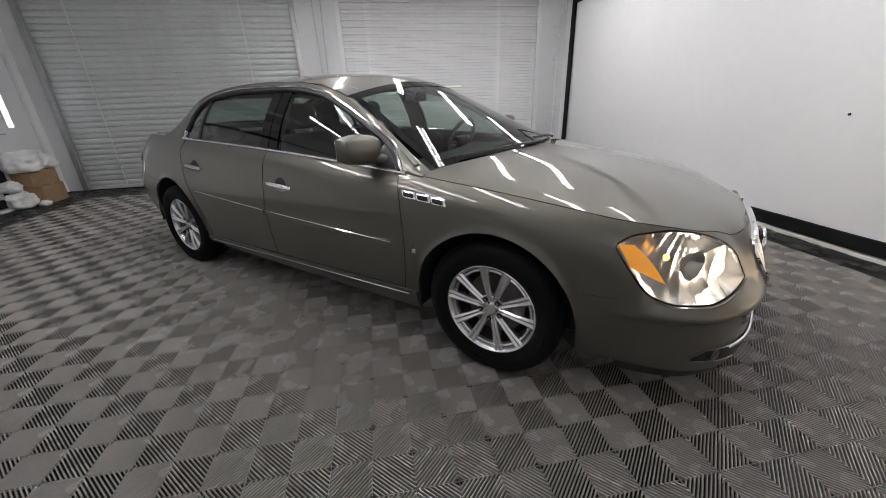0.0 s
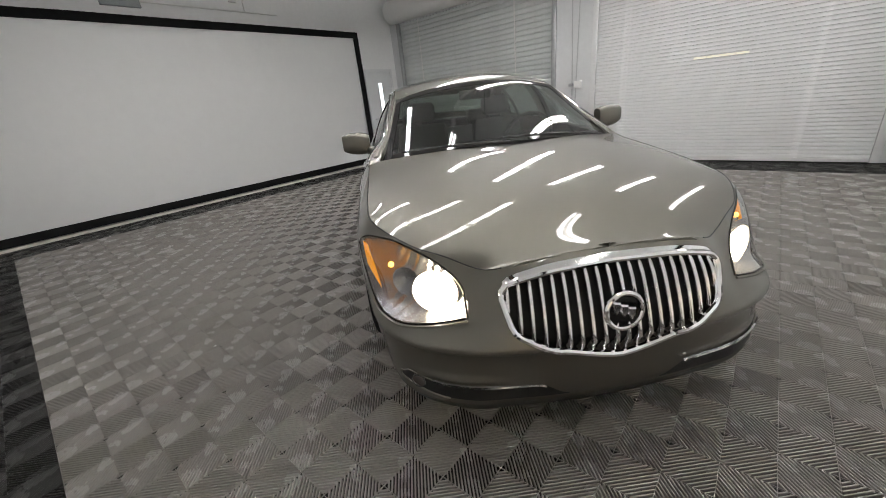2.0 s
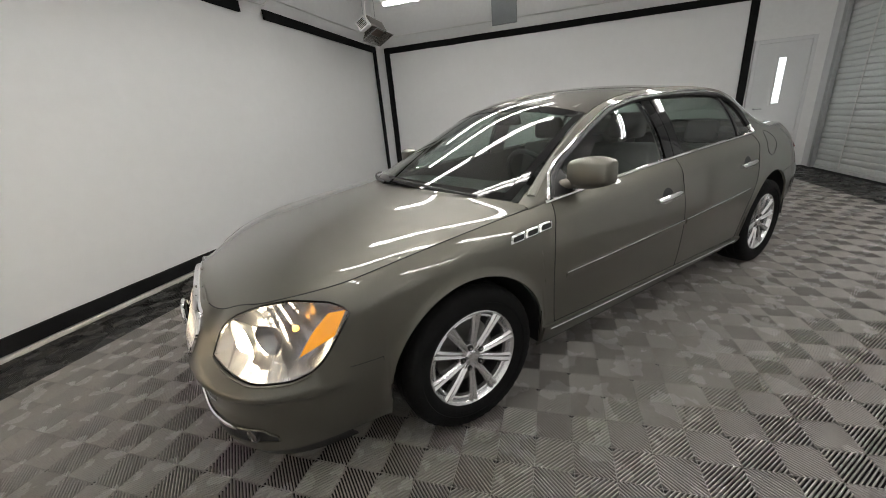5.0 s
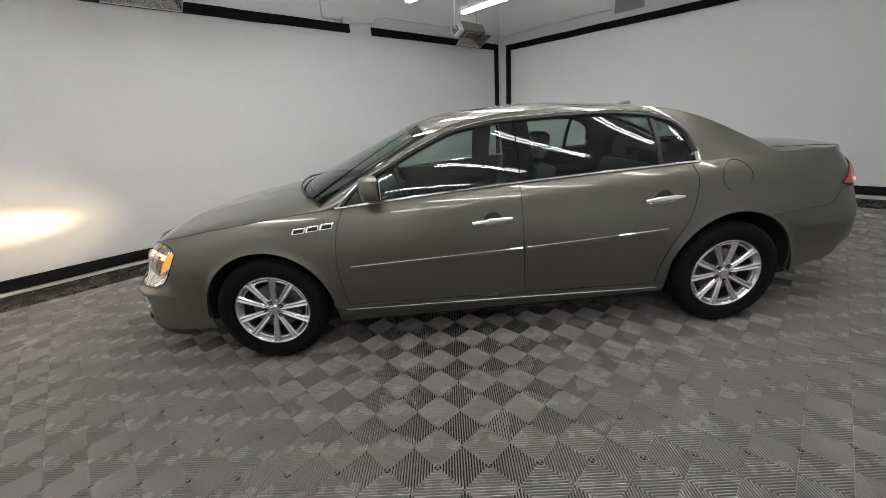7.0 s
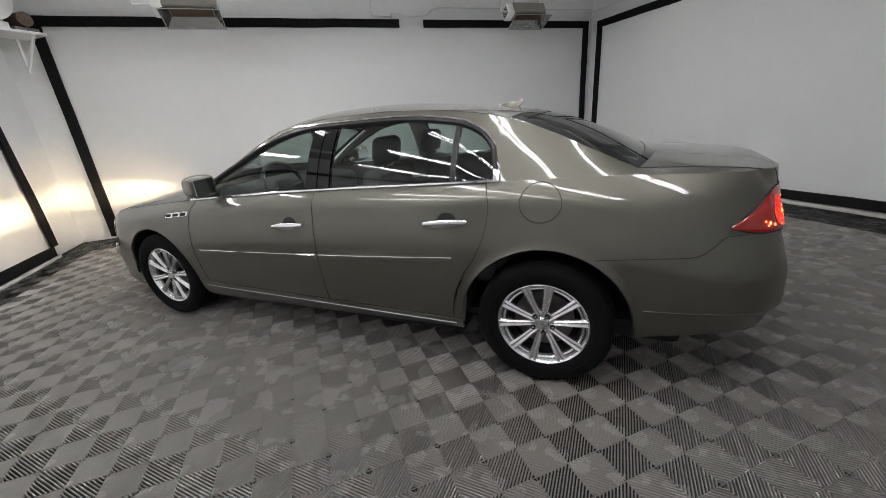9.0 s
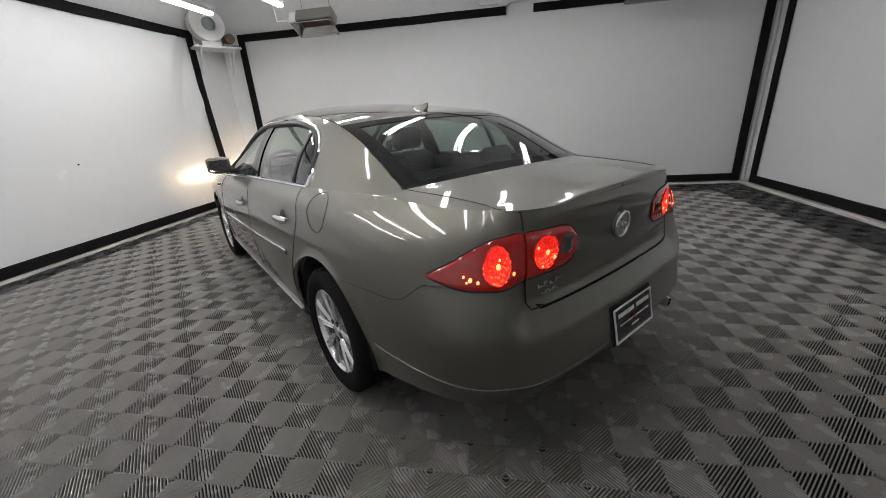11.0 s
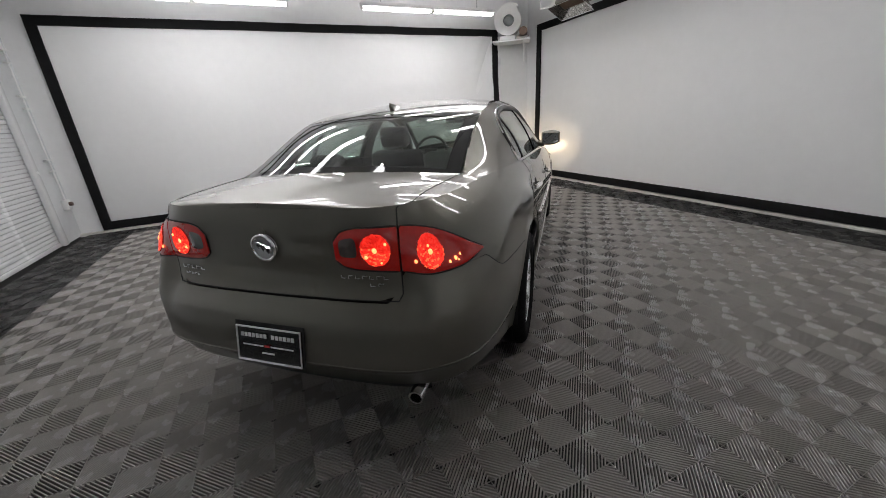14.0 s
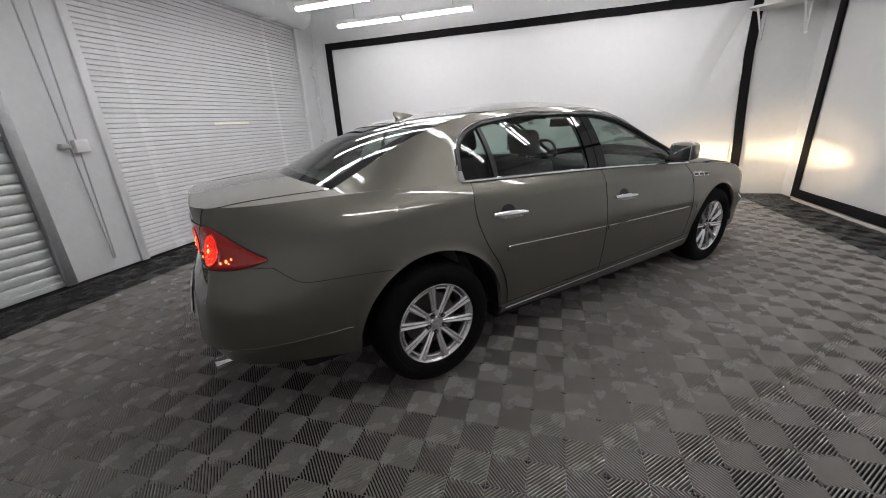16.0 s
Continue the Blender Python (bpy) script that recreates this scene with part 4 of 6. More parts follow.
# portholes on the wings
for k in range(3):
    def port(k=k, grow=0.0, out=0.004):
        cx = 1.165 - 0.082 * k + 0.005
        cz = 0.838 + 0.008 * k
        def f(a, r):
            c, s = math.cos(a), math.sin(a)
            m = max(abs(c), abs(s))
            x = cx + (0.036 + grow) * r * c / m ** 0.8
            z = cz + (0.015 + grow) * r * s / m ** 0.8 + 0.25 * (cx - x) * 0.3
            x -= 0.35 * (z - cz)
            return side(x, z, out * (1 if r < 0.99 else 0.2))
        return grid_bm(f, span(0, 2 * math.pi, 25), [0.0, 0.4, 0.8, 1.0])
    made = both("wing_vent", lambda: port(grow=0.003, out=0.005), M_CHROME, "chrome porthole vent")
    for ob, flip in zip(made, (False, True)):
        bm = port(grow=-0.0035, out=0.0075)
        bmesh.ops.recalc_face_normals(bm, faces=bm.faces[:])
        part("vent_opening", mirrored(bm) if flip else bm, M_SEAM, ob)
part("wing_badge", mirrored(box_bm(1.022, 1.044, 0.922, 0.9365, 0.568, 0.592, 0.002, 1)), M_CHROME, car, "small square badge")

# fuel flap on the left, as a fine round seam
fuel = [side(-1.435 + 0.095 * math.cos(a), 0.962 + 0.088 * math.sin(a), 0.0005) for a in span(0, 2 * math.pi, 40)[:-1]]
part("fuel_flap_seam", tube_bm(fuel, 0.0022, 5, True), M_SEAM, car)


def seam(points, r=0.0027):
    return tube_bm([side(x, z, 0.0) for x, z in points], r, 5)


both("door_seam", lambda: seam([(DOOR_F(z), z) for z in span(0.27, 0.93, 24)]), M_SEAM)
both("door_seam", lambda: seam([(DOOR_B(z), z) for z in span(0.31, 1.0, 10)]), M_SEAM)
both("door_seam", lambda: seam([(DOOR_R(z), z) for z in span(0.32, 1.05, 26)]), M_SEAM)
both("bumper_seam", lambda: seam([(x, SEAM_R(x)) for x in span(-1.68, -2.19, 30)], 0.0018), M_SEAM)
both("bumper_seam", lambda: seam([(BUMP_SEAM_F, z) for z in span(0.52, 0.535, 3)] + [(x, 0.535) for x in span(BUMP_SEAM_F, 1.96, 6)], 0.0015), M_SEAM)
both("hood_seam", lambda: tube_bm([hood_point(t, 0.996) for t in span(0.40, t_of_x(1.06), 50)], 0.0024, 5), M_SEAM)
both("lid_seam", lambda: tube_bm([lid_point(t, lid_split(t)) for t in span(t_of_x(-1.72), T_LID, 30)] + [body(t_of_y(0.569, True), z, 0.001) for z in span(1.05, 0.74, 12)] + [body(t, 0.713, 0.001) for t in span(t_of_y(0.55, True), TEND, 14)], 0.0028, 5), M_SEAM)


# -- door mirrors --
def mirror_shell():
    bm = bmesh.new()
    rows = []
    for i in range(17):
        u = i / 16
        y = 0.835 + 0.185 * u
        k = (math.sin(math.pi * clamp(0.16 + 0.76 * u)) ** 0.28)
        hz, hx = 0.074 * k, 0.072 * k
        cx, cz = 0.735 - 0.03 * u, 1.048 + 0.010 * u
        ring = []
        for j in range(16):
            a = 2 * math.pi * j / 16
            c, s = math.cos(a), math.sin(a)
            x = cx + hx * (abs(c) ** 0.5) * (1 if c > 0 else -0.62) * (1 if abs(c) > 1e-6 else 0)
            ring.append(bm.verts.new((x, y, cz + hz * (abs(s) ** 0.55) * (1 if s > 0 else -1))))
        rows.append(ring)
    for p, q in zip(rows, rows[1:]):
        for j in range(16):
            bm.faces.new((p[j], p[(j + 1) % 16], q[(j + 1) % 16], q[j]))
    bm.faces.new(rows[0])
    bm.faces.new(rows[-1])
    return bm


mirrors = both("door_mirror", mirror_shell, M_PAINT, "body-coloured door mirror", None, 60)
for ob, s in zip(mirrors, (1, -1)):
    bm = bmesh.new()
    rows = []
    for u in span(0, 1, 8):
        p = Vector((0.80 - 0.06 * u, (0.78 + 0.10 * u) * s, 0.985 + 0.03 * u))
        rows.append([bm.verts.new(p + Vector((0.055 * (1 - 0.3 * u) * math.cos(a), 0, 0.03 * math.sin(a)))) for a in span(0, 2 * math.pi, 11)[:-1]])
    for p, q in zip(rows, rows[1:]):
        for j in range(10):
            bm.faces.new((p[j], p[(j + 1) % 10], q[(j + 1) % 10], q[j]))
    bmesh.ops.recalc_face_normals(bm, faces=bm.faces[:])
    part("mirror_foot", bm, M_PAINT, ob, "", 60)
    g = grid_bm(lambda u, v: Vector((0.690 - 0.03 * u, s * (0.85 + 0.155 * u), 1.052 + 0.048 * (2 * v - 1))), span(0, 1, 4), span(0, 1, 4), 0.004)
    part("mirror_glass", g, M_MIRRORGLASS, ob, "mirror glass")
both("mirror_sail", lambda: sheet_in(grid_bm(lambda x, v: cabin(x, TOP(x) - 0.004 + v * (DLO(x) - TOP(x)), 0.001), span(0.925, 0.76, 10), span(0, 1, 6))), M_BLACK)


# -- front lamps --
def lens_bm(out=0.002, grow=0.0):
    def f(u, v):
        t = T_HL[0] + (T_HL[1] - T_HL[0]) * u
        z = HL_LOW(u) - grow + (HL_TOP(u) - HL_LOW(u) + 2 * grow) * v
        return body(t, z, out)
    return grid_bm(f, span(0, 1, 40), span(0, 1, 16))


def lamp_rim():
    pts = [body(T_HL[0] + (T_HL[1] - T_HL[0]) * u, HL_LOW(u), -0.001) for u in span(0, 1, 40)]
    pts += [body(T_HL[0] + (T_HL[1] - T_HL[0]) * u, HL_TOP(u), -0.001) for u in span(1, 0, 40)][1:-1]
    return tube_bm(pts, 0.0042, 6, True)


def lamp_bowl():
    """The housing behind the lens."""
    def f(u, v):
        t = T_HL[0] + (T_HL[1] - T_HL[0]) * u
        z = HL_LOW(u) + (HL_TOP(u) - HL_LOW(u)) * v
        deep = 0.11 * (math.sin(math.pi * u) * math.sin(math.pi * v)) ** 0.45 + 0.007 * math.sin(60 * u + 14 * v) * math.sin(math.pi * u)
        return body(t, z, -deep - 0.004)
    return grid_bm(f, span(0, 1, 40), span(0, 1, 18))


heads = both("headlight", lamp_rim, M_GLOSSBLACK, "clear headlight, lit, with an amber side reflector with an added glow")


def lamp_point(u, v, deep):
    t = T_HL[0] + (T_HL[1] - T_HL[0]) * u
    return body(t, HL_LOW(u) + (HL_TOP(u) - HL_LOW(u)) * v, -deep)


def in_lamp(name, make, mat, label="", smooth_angle=50):
    for ob, flip in zip(heads, (False, True)):
        bm = make()
        bmesh.ops.recalc_face_normals(bm, faces=bm.faces[:])
        part(name, mirrored(bm) if flip else bm, mat, ob, label, smooth_angle)


in_lamp("housing", lamp_bowl, M_MIRROR)
in_lamp("lens", lens_bm, M_LENS, "clear plastic lens", 180)
in_lamp("chrome_strip", lambda: tube_bm([body(T_HL[0] + (T_HL[1] - T_HL[0]) * u, HL_LOW(u) - 0.007, 0.003) for u in span(0.0, 0.75, 30)], 0.005, 6), M_PAINT)


def dish(u, v, deep, r, depth, n=24):
    c = lamp_point(u, v, deep)
    d = (lamp_point(u, v, 0.0) - c)
    d.z *= 0.3
    d.x += 0.08
    d.normalize()
    s = d.orthogonal().normalized()
    w = d.cross(s)
    return grid_bm(lambda a, q: c + d * depth * q * q + (s * math.cos(a) + w * math.sin(a)) * r * q, span(0, 2 * math.pi, n + 1), span(0.02, 1, 7)), c, d


in_lamp("low_beam_reflector", lambda: dish(0.27, 0.46, 0.085, 0.085, 0.06)[0], M_DISH)
in_lamp("high_beam_reflector", lambda: dish(0.55, 0.50, 0.085, 0.061, 0.055)[0], M_MIRROR)


def bulb(u, v, deep, r):
    c = lamp_point(u, v, deep)
    bm = bmesh.new()
    bmesh.ops.create_icosphere(bm, subdivisions=2, radius=r, matrix=Matrix.Translation(c))
    return bm


in_lamp("low_beam_bulb", lambda: bulb(0.27, 0.44, 0.050, 0.050), M_BEAM, "lit low-beam bulb")
in_lamp("high_beam_bulb", lambda: bulb(0.55, 0.50, 0.066, 0.014), M_MIRROR)
in_lamp("indicator_bulb", lambda: bulb(0.70, 0.60, 0.045, 0.012), M_AMBERBULB, "amber indicator bulb")


def amber():
    """A wedge from the outer top corner of the lamp inwards and down."""
    corners = ((0.985, 0.750), (0.905, 0.664), (0.70, 0.598), (0.90, 0.748))
    def f(a, b):
        (u0, z0), (u1, z1), (u2, z2), (u3, z3) = corners
        u = (1 - a) * (u0 + (u1 - u0) * b) + a * (u3 + (u2 - u3) * b)
        z = (1 - a) * (z0 + (z1 - z0) * b) + a * (z3 + (z2 - z3) * b)
        return body(T_HL[0] + (T_HL[1] - T_HL[0]) * u, z + 0.012 * math.sin(math.pi * b) * a, -0.012)
    return grid_bm(f, span(0, 1, 10), span(0, 1, 18))


in_lamp("amber_reflector", amber, M_AMBER, "amber side reflector with an added glow", 180)
for s in (1, -1):
    data = bpy.data.lights.new("headlamp_beam", "SPOT")
    data.energy, data.color, data.spot_size, data.spot_blend, data.shadow_soft_size = HEADLAMP_WATTS, (1.0, 0.76, 0.46), radians(11), 1.0, 0.03
    ob = new("headlamp_beam", data)
    ob.parent = heads[0 if s > 0 else 1]
    glow = bpy.data.lights.new("headlamp_glow", "SPOT")
    glow.energy, glow.color, glow.spot_size, glow.spot_blend, glow.shadow_soft_size = HEADLAMP_WATTS * 0.22, (1.0, 0.74, 0.44), radians(36), 1.0, 0.04
    halo = new("headlamp_glow", glow)
    halo.parent = ob.parent
    halo.matrix_basis = look((2.36, 0.62 * s, 0.62), (5.0, 0.60 * s, 0.68)) @ Matrix.Diagonal((1.7, 1.0, 1.0, 1.0))
    ob.matrix_basis = look((2.36, 0.62 * s, 0.62), (5.0, 0.60 * s, 0.67)) @ Matrix.Diagonal((3.4, 1.0, 1.0, 1.0))

# -- grille --
def front_face(y, z, out=0.0):
    p = body(t_of_y(abs(y)), z, out)
    return Vector((p.x, math.copysign(p.y, y) if y else 0.0, p.z))


edge = [front_face(y, G_TOP(abs(y)), 0.003) for y in span(-0.405, 0.405, 50)]
edge += [front_face(y, G_LOW(abs(y)), 0.002) for y in span(0.408, -0.408, 60)]
grille = part("grille", tube_bm(edge, 0.0115, 8, True), M_CHROME, car, "chrome waterfall grille with vertical bars")
part("top_band", grid_bm(lambda y, v: front_face(y, G_TOP(abs(y)) + 0.002 + 0.030 * v, 0.007 - 0.012 * v), span(-0.40, 0.40, 50), span(0, 1, 4), -0.006), M_CHROME, grille)
part("grille_back", grid_bm(lambda y, v: front_face(y, G_LOW(abs(y)) + (G_TOP(abs(y)) - G_LOW(abs(y))) * v, -0.045), span(-0.408, 0.408, 40), span(0, 1, 14)), M_UNDER, grille)
for k in range(20):
    y = -0.385 + 0.770 * k / 19
    zs = span(G_LOW(abs(y)) + 0.004, G_TOP(abs(y)) - 0.002, 12)
    sb = bmesh.new()
    rows = []
    for i, z in enumerate(zs):
        u = i / 11
        o = -0.020 + 0.016 * math.sin(math.pi * clamp(0.15 + 0.8 * u))
        c = front_face(y, z, o)
        rows.append([sb.verts.new(c + Vector((dx, dy, 0))) for dx, dy in ((-0.025, -0.0068), (0.0, -0.0068), (0.006, -0.0032), (0.008, 0.0), (0.006, 0.0032), (0.0, 0.0068), (-0.025, 0.0068))])
    for p, q in zip(rows, rows[1:]):
        for j in range(6):
            sb.faces.new((p[j], q[j], q[j + 1], p[j + 1]))
    bmesh.ops.recalc_face_normals(sb, faces=sb.faces[:])
    part("bar", sb, M_CHROME, grille, "", 50)


def emblem(name, centre, axis, r, mat_back):
    """A plain ring with three slanting shields, as a maker's badge."""
    turn = Vector(axis).to_track_quat("Z", "Y").to_matrix().to_4x4()
    m = Matrix.Translation(centre) @ turn
    ring = tube_bm([m @ Vector((r * math.cos(a), r * math.sin(a), 0.004)) for a in span(0, 2 * math.pi, 33)[:-1]], r * 0.14, 8, True)
    ob = part(name, ring, M_CHROME, car, "round chrome badge with three plain shields")
    part("badge_ground", cyl_bm(m @ Vector((0, 0, -0.012)), m @ Vector((0, 0, 0.002)), r, 28), mat_back, ob)
    for k in (-1, 0, 1):
        sh = bmesh.new()
        w, h = r * 0.24, r * 0.40
        c = Vector((k * r * 0.42, -k * r * 0.20, 0))
        pts = [(-w, h), (w, h * 0.8), (w * 0.9, -h * 0.2), (0, -h), (-w * 0.9, -h * 0.1)]
        lo = [sh.verts.new(m @ (c + Vector((x, y, 0.001)))) for x, y in pts]
        hi = [sh.verts.new(m @ (c + Vector((x * 0.7, y * 0.7, 0.009)))) for x, y in pts]
        sh.faces.new(hi)
        for i in range(5):
            sh.faces.new((lo[i], lo[(i + 1) % 5], hi[(i + 1) % 5], hi[i]))
        bmesh.ops.recalc_face_normals(sh, faces=sh.faces[:])
        part("shield", sh, M_CHROME, ob)
    return ob


emblem("nose_badge", front_face(0.0, 0.570, 0.012), (1, 0, 0.12), 0.063, M_GLOSSBLACK)

# lower intakes with a chrome strip and a fog lamp at the outer end
for s in (1, -1):
    def low_open(u, v, s=s, out=0.003):
        y = 0.175 + 0.615 * u
        z0 = 0.250 + 0.020 * smooth(u, 0.70, 1.0)
        z1 = z0 + 0.004 + 0.058 * smooth(u, 0.0, 0.20) * (1 - 0.10 * smooth(u, 0.70, 0.9)) - 0.034 * smooth(u, 0.93, 1.0)
        p = front_face(y, z0 + (z1 - z0) * v, out)
        return Vector((p.x, p.y * s, p.z))
    g = grid_bm(low_open, span(0, 1, 30), span(0, 1, 6))
    bmesh.ops.recalc_face_normals(g, faces=g.faces[:])
    ob = part("lower_intake", g, M_BLACK, car, "dark lower intake with a chrome strip", 180)
    bm = tube_bm([low_open(u, 1.0) + Vector((0.007, 0, 0.002)) for u in span(0.15, 0.80, 24)], 0.0065, 6)
    part("chrome_strip", bm, M_CHROME, ob)
    rim_line = [low_open(u, 0.0, out=0.004) for u in span(0.70, 1.0, 12)] + [low_open(u, 1.0, out=0.004) for u in span(1.0, 0.70, 12)]
    part("pod_edge", tube_bm(rim_line, 0.0035, 5), M_PAINT, ob)
    c, d = low_open(0.885, 0.52, out=-0.012), Vector((0.86, 0.51 * s, 0.0))
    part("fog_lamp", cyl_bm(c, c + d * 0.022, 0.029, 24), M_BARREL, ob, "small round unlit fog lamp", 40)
    part("fog_glass", cyl_bm(c + d * 0.022, c + d * 0.025, 0.025, 24, 0.020), M_REVERSE, ob, "", 40)
part("chin_spoiler", grid_bm(lambda t, v: (lambda p: p)(Vector((body(abs(t), 0.222).x - 0.03 * v, math.copysign(body(abs(t), 0.222).y, t) * (1 - 0.02 * v), 0.222 - 0.050 * v))), span(-t_of_x(2.0), t_of_x(2.0), 60), span(0, 1, 3), 0.006), M_BLACK, car)

# -- tail lamps --
T_TL = (t_of_x(-2.205), t_of_y(0.308, True))
TL_LOW = curve([(0.0, 0.848), (0.10, 0.832), (0.22, 0.822), (0.40, 0.820), (0.60, 0.824), (0.85, 0.828), (0.95, 0.838), (1.0, 0.862)])
TL_TOP = curve([(0.0, 0.858), (0.10, 0.896), (0.22, 0.938), (0.32, 0.962), (0.45, 0.980), (0.60, 0.990), (0.85, 0.988), (0.95, 0.974), (1.0, 0.940)])


def tail_point(u, v, out):
    return body(T_TL[0] + (T_TL[1] - T_TL[0]) * u, TL_LOW(u) + (TL_TOP(u) - TL_LOW(u)) * v, out)


U_GAP = (t_of_y(0.572, True) - T_TL[0]) / (T_TL[1] - T_TL[0])


def tail_lens(u0, u1):
    def f(u, v):
        b = 0.003 + 0.007 * (clamp(min(v, 1 - v) * 6)) ** 0.5
        return tail_point(u, v, b)
    return sheet_in(grid_bm(f, span(u0, u1, 24), span(0, 1, 12)), 0.010)


def tail_edge(u0, u1):
    pts = [tail_point(u, 0, 0.003) for u in span(u0, u1, 20)] + [tail_point(u, 1, 0.003) for u in span(u1, u0, 20)]
    return tube_bm(pts, 0.0035, 6, True)


def spot(u, v, r, out, squash=0.85, square=1.0):
    def f(a, q):
        c, n = math.cos(a), math.sin(a)
        c, n = math.copysign(abs(c) ** square, c), math.copysign(abs(n) ** square, n)
        du = r * q * c / (T_TL[1] - T_TL[0])
        dv = r * q * squash * n / (TL_TOP(u) - TL_LOW(u))
        return tail_point(u + du, v + dv, out + 0.004 * (1 - q * q))
    return grid_bm(f, span(0, 2 * math.pi, 25), span(0.03, 1, 5))


def facets(u, v, r, out, seed):
    """A round lamp of small prisms in rings, some in full light and some in shade."""
    rnd = random.Random(seed)
    bm = bmesh.new()
    rings, n = [0.10, 0.30, 0.45, 0.58, 0.70, 0.81, 0.91, 1.0], 40
    for k, (q0, q1) in enumerate(zip(rings, rings[1:])):
        for j in range(n):
            a0, a1 = 2 * math.pi * j / n, 2 * math.pi * (j + 1) / n
            h = out + 0.002 * (1 - q1) + 0.0022 * rnd.random()
            cell = []
            for q, a in ((q0, a0), (q1, a0), (q1, a1), (q0, a1)):
                du = r * q * math.cos(a) / (T_TL[1] - T_TL[0])
                dv = r * q * math.sin(a) / (TL_TOP(u) - TL_LOW(u))
                cell.append(bm.verts.new(tail_point(u + du, v + dv, h)))
            face = bm.faces.new(cell)
            w = rnd.random() - 0.16 * math.sin(a0)
            face.material_index = 0 if w < 0.42 else (1 if w < 0.90 else 2)
    return bm


for name, u0, u1 in (("tail_light", 0.0, U_GAP - 0.006), ("boot_tail_light", U_GAP + 0.008, 1.0)):
    tails = both(name, lambda: tail_lens(u0, u1), M_RED, "red tail light, lit")
    for ob, flip in zip(tails, (False, True)):
        def add(nm, make, mat, lab=""):
            bm = make()
            bmesh.ops.recalc_face_normals(bm, faces=bm.faces[:])
            part(nm, mirrored(bm) if flip else bm, mat, ob, lab, 60)
        add("lamp_edge", lambda: tail_edge(u0, u1), M_SEAM)
        c = U_GAP * 0.68 if u0 == 0.0 else U_GAP + (1 - U_GAP) * 0.37
        add("lamp_disc", lambda: facets(c, 0.50, 0.061, 0.0112, 3 if u0 else 8), [M_REDDEEP, M_REDLIT, M_REDGLOW], "glowing round lamp of small prisms")
        add("bulb", lambda: spot(c + 0.004, 0.50, 0.010, 0.0150, 1.0), M_REDHOT)
        # glints are small glowing spots painted on as bright points in the lens
        if u0 == 0.0:
            for du, dv, r in ((-0.16, -0.20, 0.008), (-0.115, -0.27, 0.006), (-0.20, -0.10, 0.005), (-0.18, -0.26, 0.004), (0.10, -0.22, 0.007), (0.015, 0.12, 0.005)):
                add("glint", lambda: spot(c + du, 0.5 + dv, r, 0.0145, 1.0), M_REDHOT)
        else:
            for du, dv, r in ((0.055, -0.16, 0.007), (-0.06, 0.14, 0.006), (-0.03, -0.28, 0.0045)):
                add("glint", lambda: spot(c + du, 0.5 + dv, r, 0.0145, 1.0), M_REDHOT)
            add("reverse_lens", lambda: spot(U_GAP + (1 - U_GAP) * 0.79, 0.55, 0.036, 0.0112, 1.0, 0.45), M_REVERSE, "unlit reversing lens")
        add("lamp_ring", lambda: tube_bm([tail_point(c + 0.061 * math.cos(a) / (T_TL[1] - T_TL[0]), 0.5 + 0.061 * math.sin(a) / (TL_TOP(c) - TL_LOW(c)), 0.010) for a in span(0, 2 * math.pi, 30)[:-1]], 0.003, 5, True), M_RED)


def back_face(y, z, out=0.0):
    p = body(t_of_y(abs(y), True) if abs(y) > 1e-4 else TEND, z, out)
    return Vector((p.x, math.copysign(p.y, y) if y else 0.0, p.z))


emblem("boot_badge", back_face(0.0, 0.905, 0.012), (-1, 0, -0.05), 0.051, M_GALV)


def bars(name, spots, mat, parent, label):
    """Lettering too small to read, as raised bars on the boot lid."""
    for y, z, w, h in spots:
        bm = bmesh.new()
        ring = []
        for d in (0.003, 0.009):
            ring.append([bm.verts.new(back_face(y + sy * w / 2, z + sz * h / 2, d)) for sy, sz in ((-1, -1), (1, -1), (1, 1), (-1, 1))])
        bm.faces.new(ring[1])
        for i in range(4):
            bm.faces.new((ring[0][i], ring[0][(i + 1) % 4], ring[1][(i + 1) % 4], ring[1][i]))
        bmesh.ops.recalc_face_normals(bm, faces=bm.faces[:])
        part(name, bm, mat, parent, label)


def lettering(y0, z, pitch, count, h):
    """A row of small raised letters, each as an upright and a cross stroke."""
    w = pitch * 0.62
    for k in range(count):
        y = y0 - pitch * k
        bars("letter_stroke", [(y + w / 2, z, 0.0032, h), (y, z + (h * 0.4 if k % 2 else -h * 0.4), w, 0.0030)], M_RIM, lid, "thin silver letter stroke")


lettering(0.500, 0.790, 0.031, 5, 0.015)
lettering(0.490, 0.762, 0.020, 5, 0.009)
lettering(-0.330, 0.802, 0.029, 7, 0.013)
lettering(-0.448, 0.774, 0.034, 2, 0.013)
part("lid_lock", cyl_bm(back_face(0, 0.965, -0.005), back_face(0, 0.965, 0.006), 0.012, 16), M_PAINT, lid)

# number plate holder, with its print as plain bars
def plate_at(y, z, out):
    p = back_face(0.0, 0.540, 0.0)
    lean = -0.09
    return Vector((p.x - out + lean * 0 + (z - 0.54) * 0.20, y, z))


pl = part("plate", grid_bm(lambda y, z: plate_at(y, z, 0.008), span(-0.156, 0.156, 3), span(0.454, 0.598, 3), 0.006), M_PLATE, car, "black dealer plate with white print as plain bars")
part("plate_recess", grid_bm(lambda y, z: plate_at(y, z, 0.004), span(-0.166, 0.166, 3), span(0.446, 0.612, 3), 0.004), M_SEAM, car)
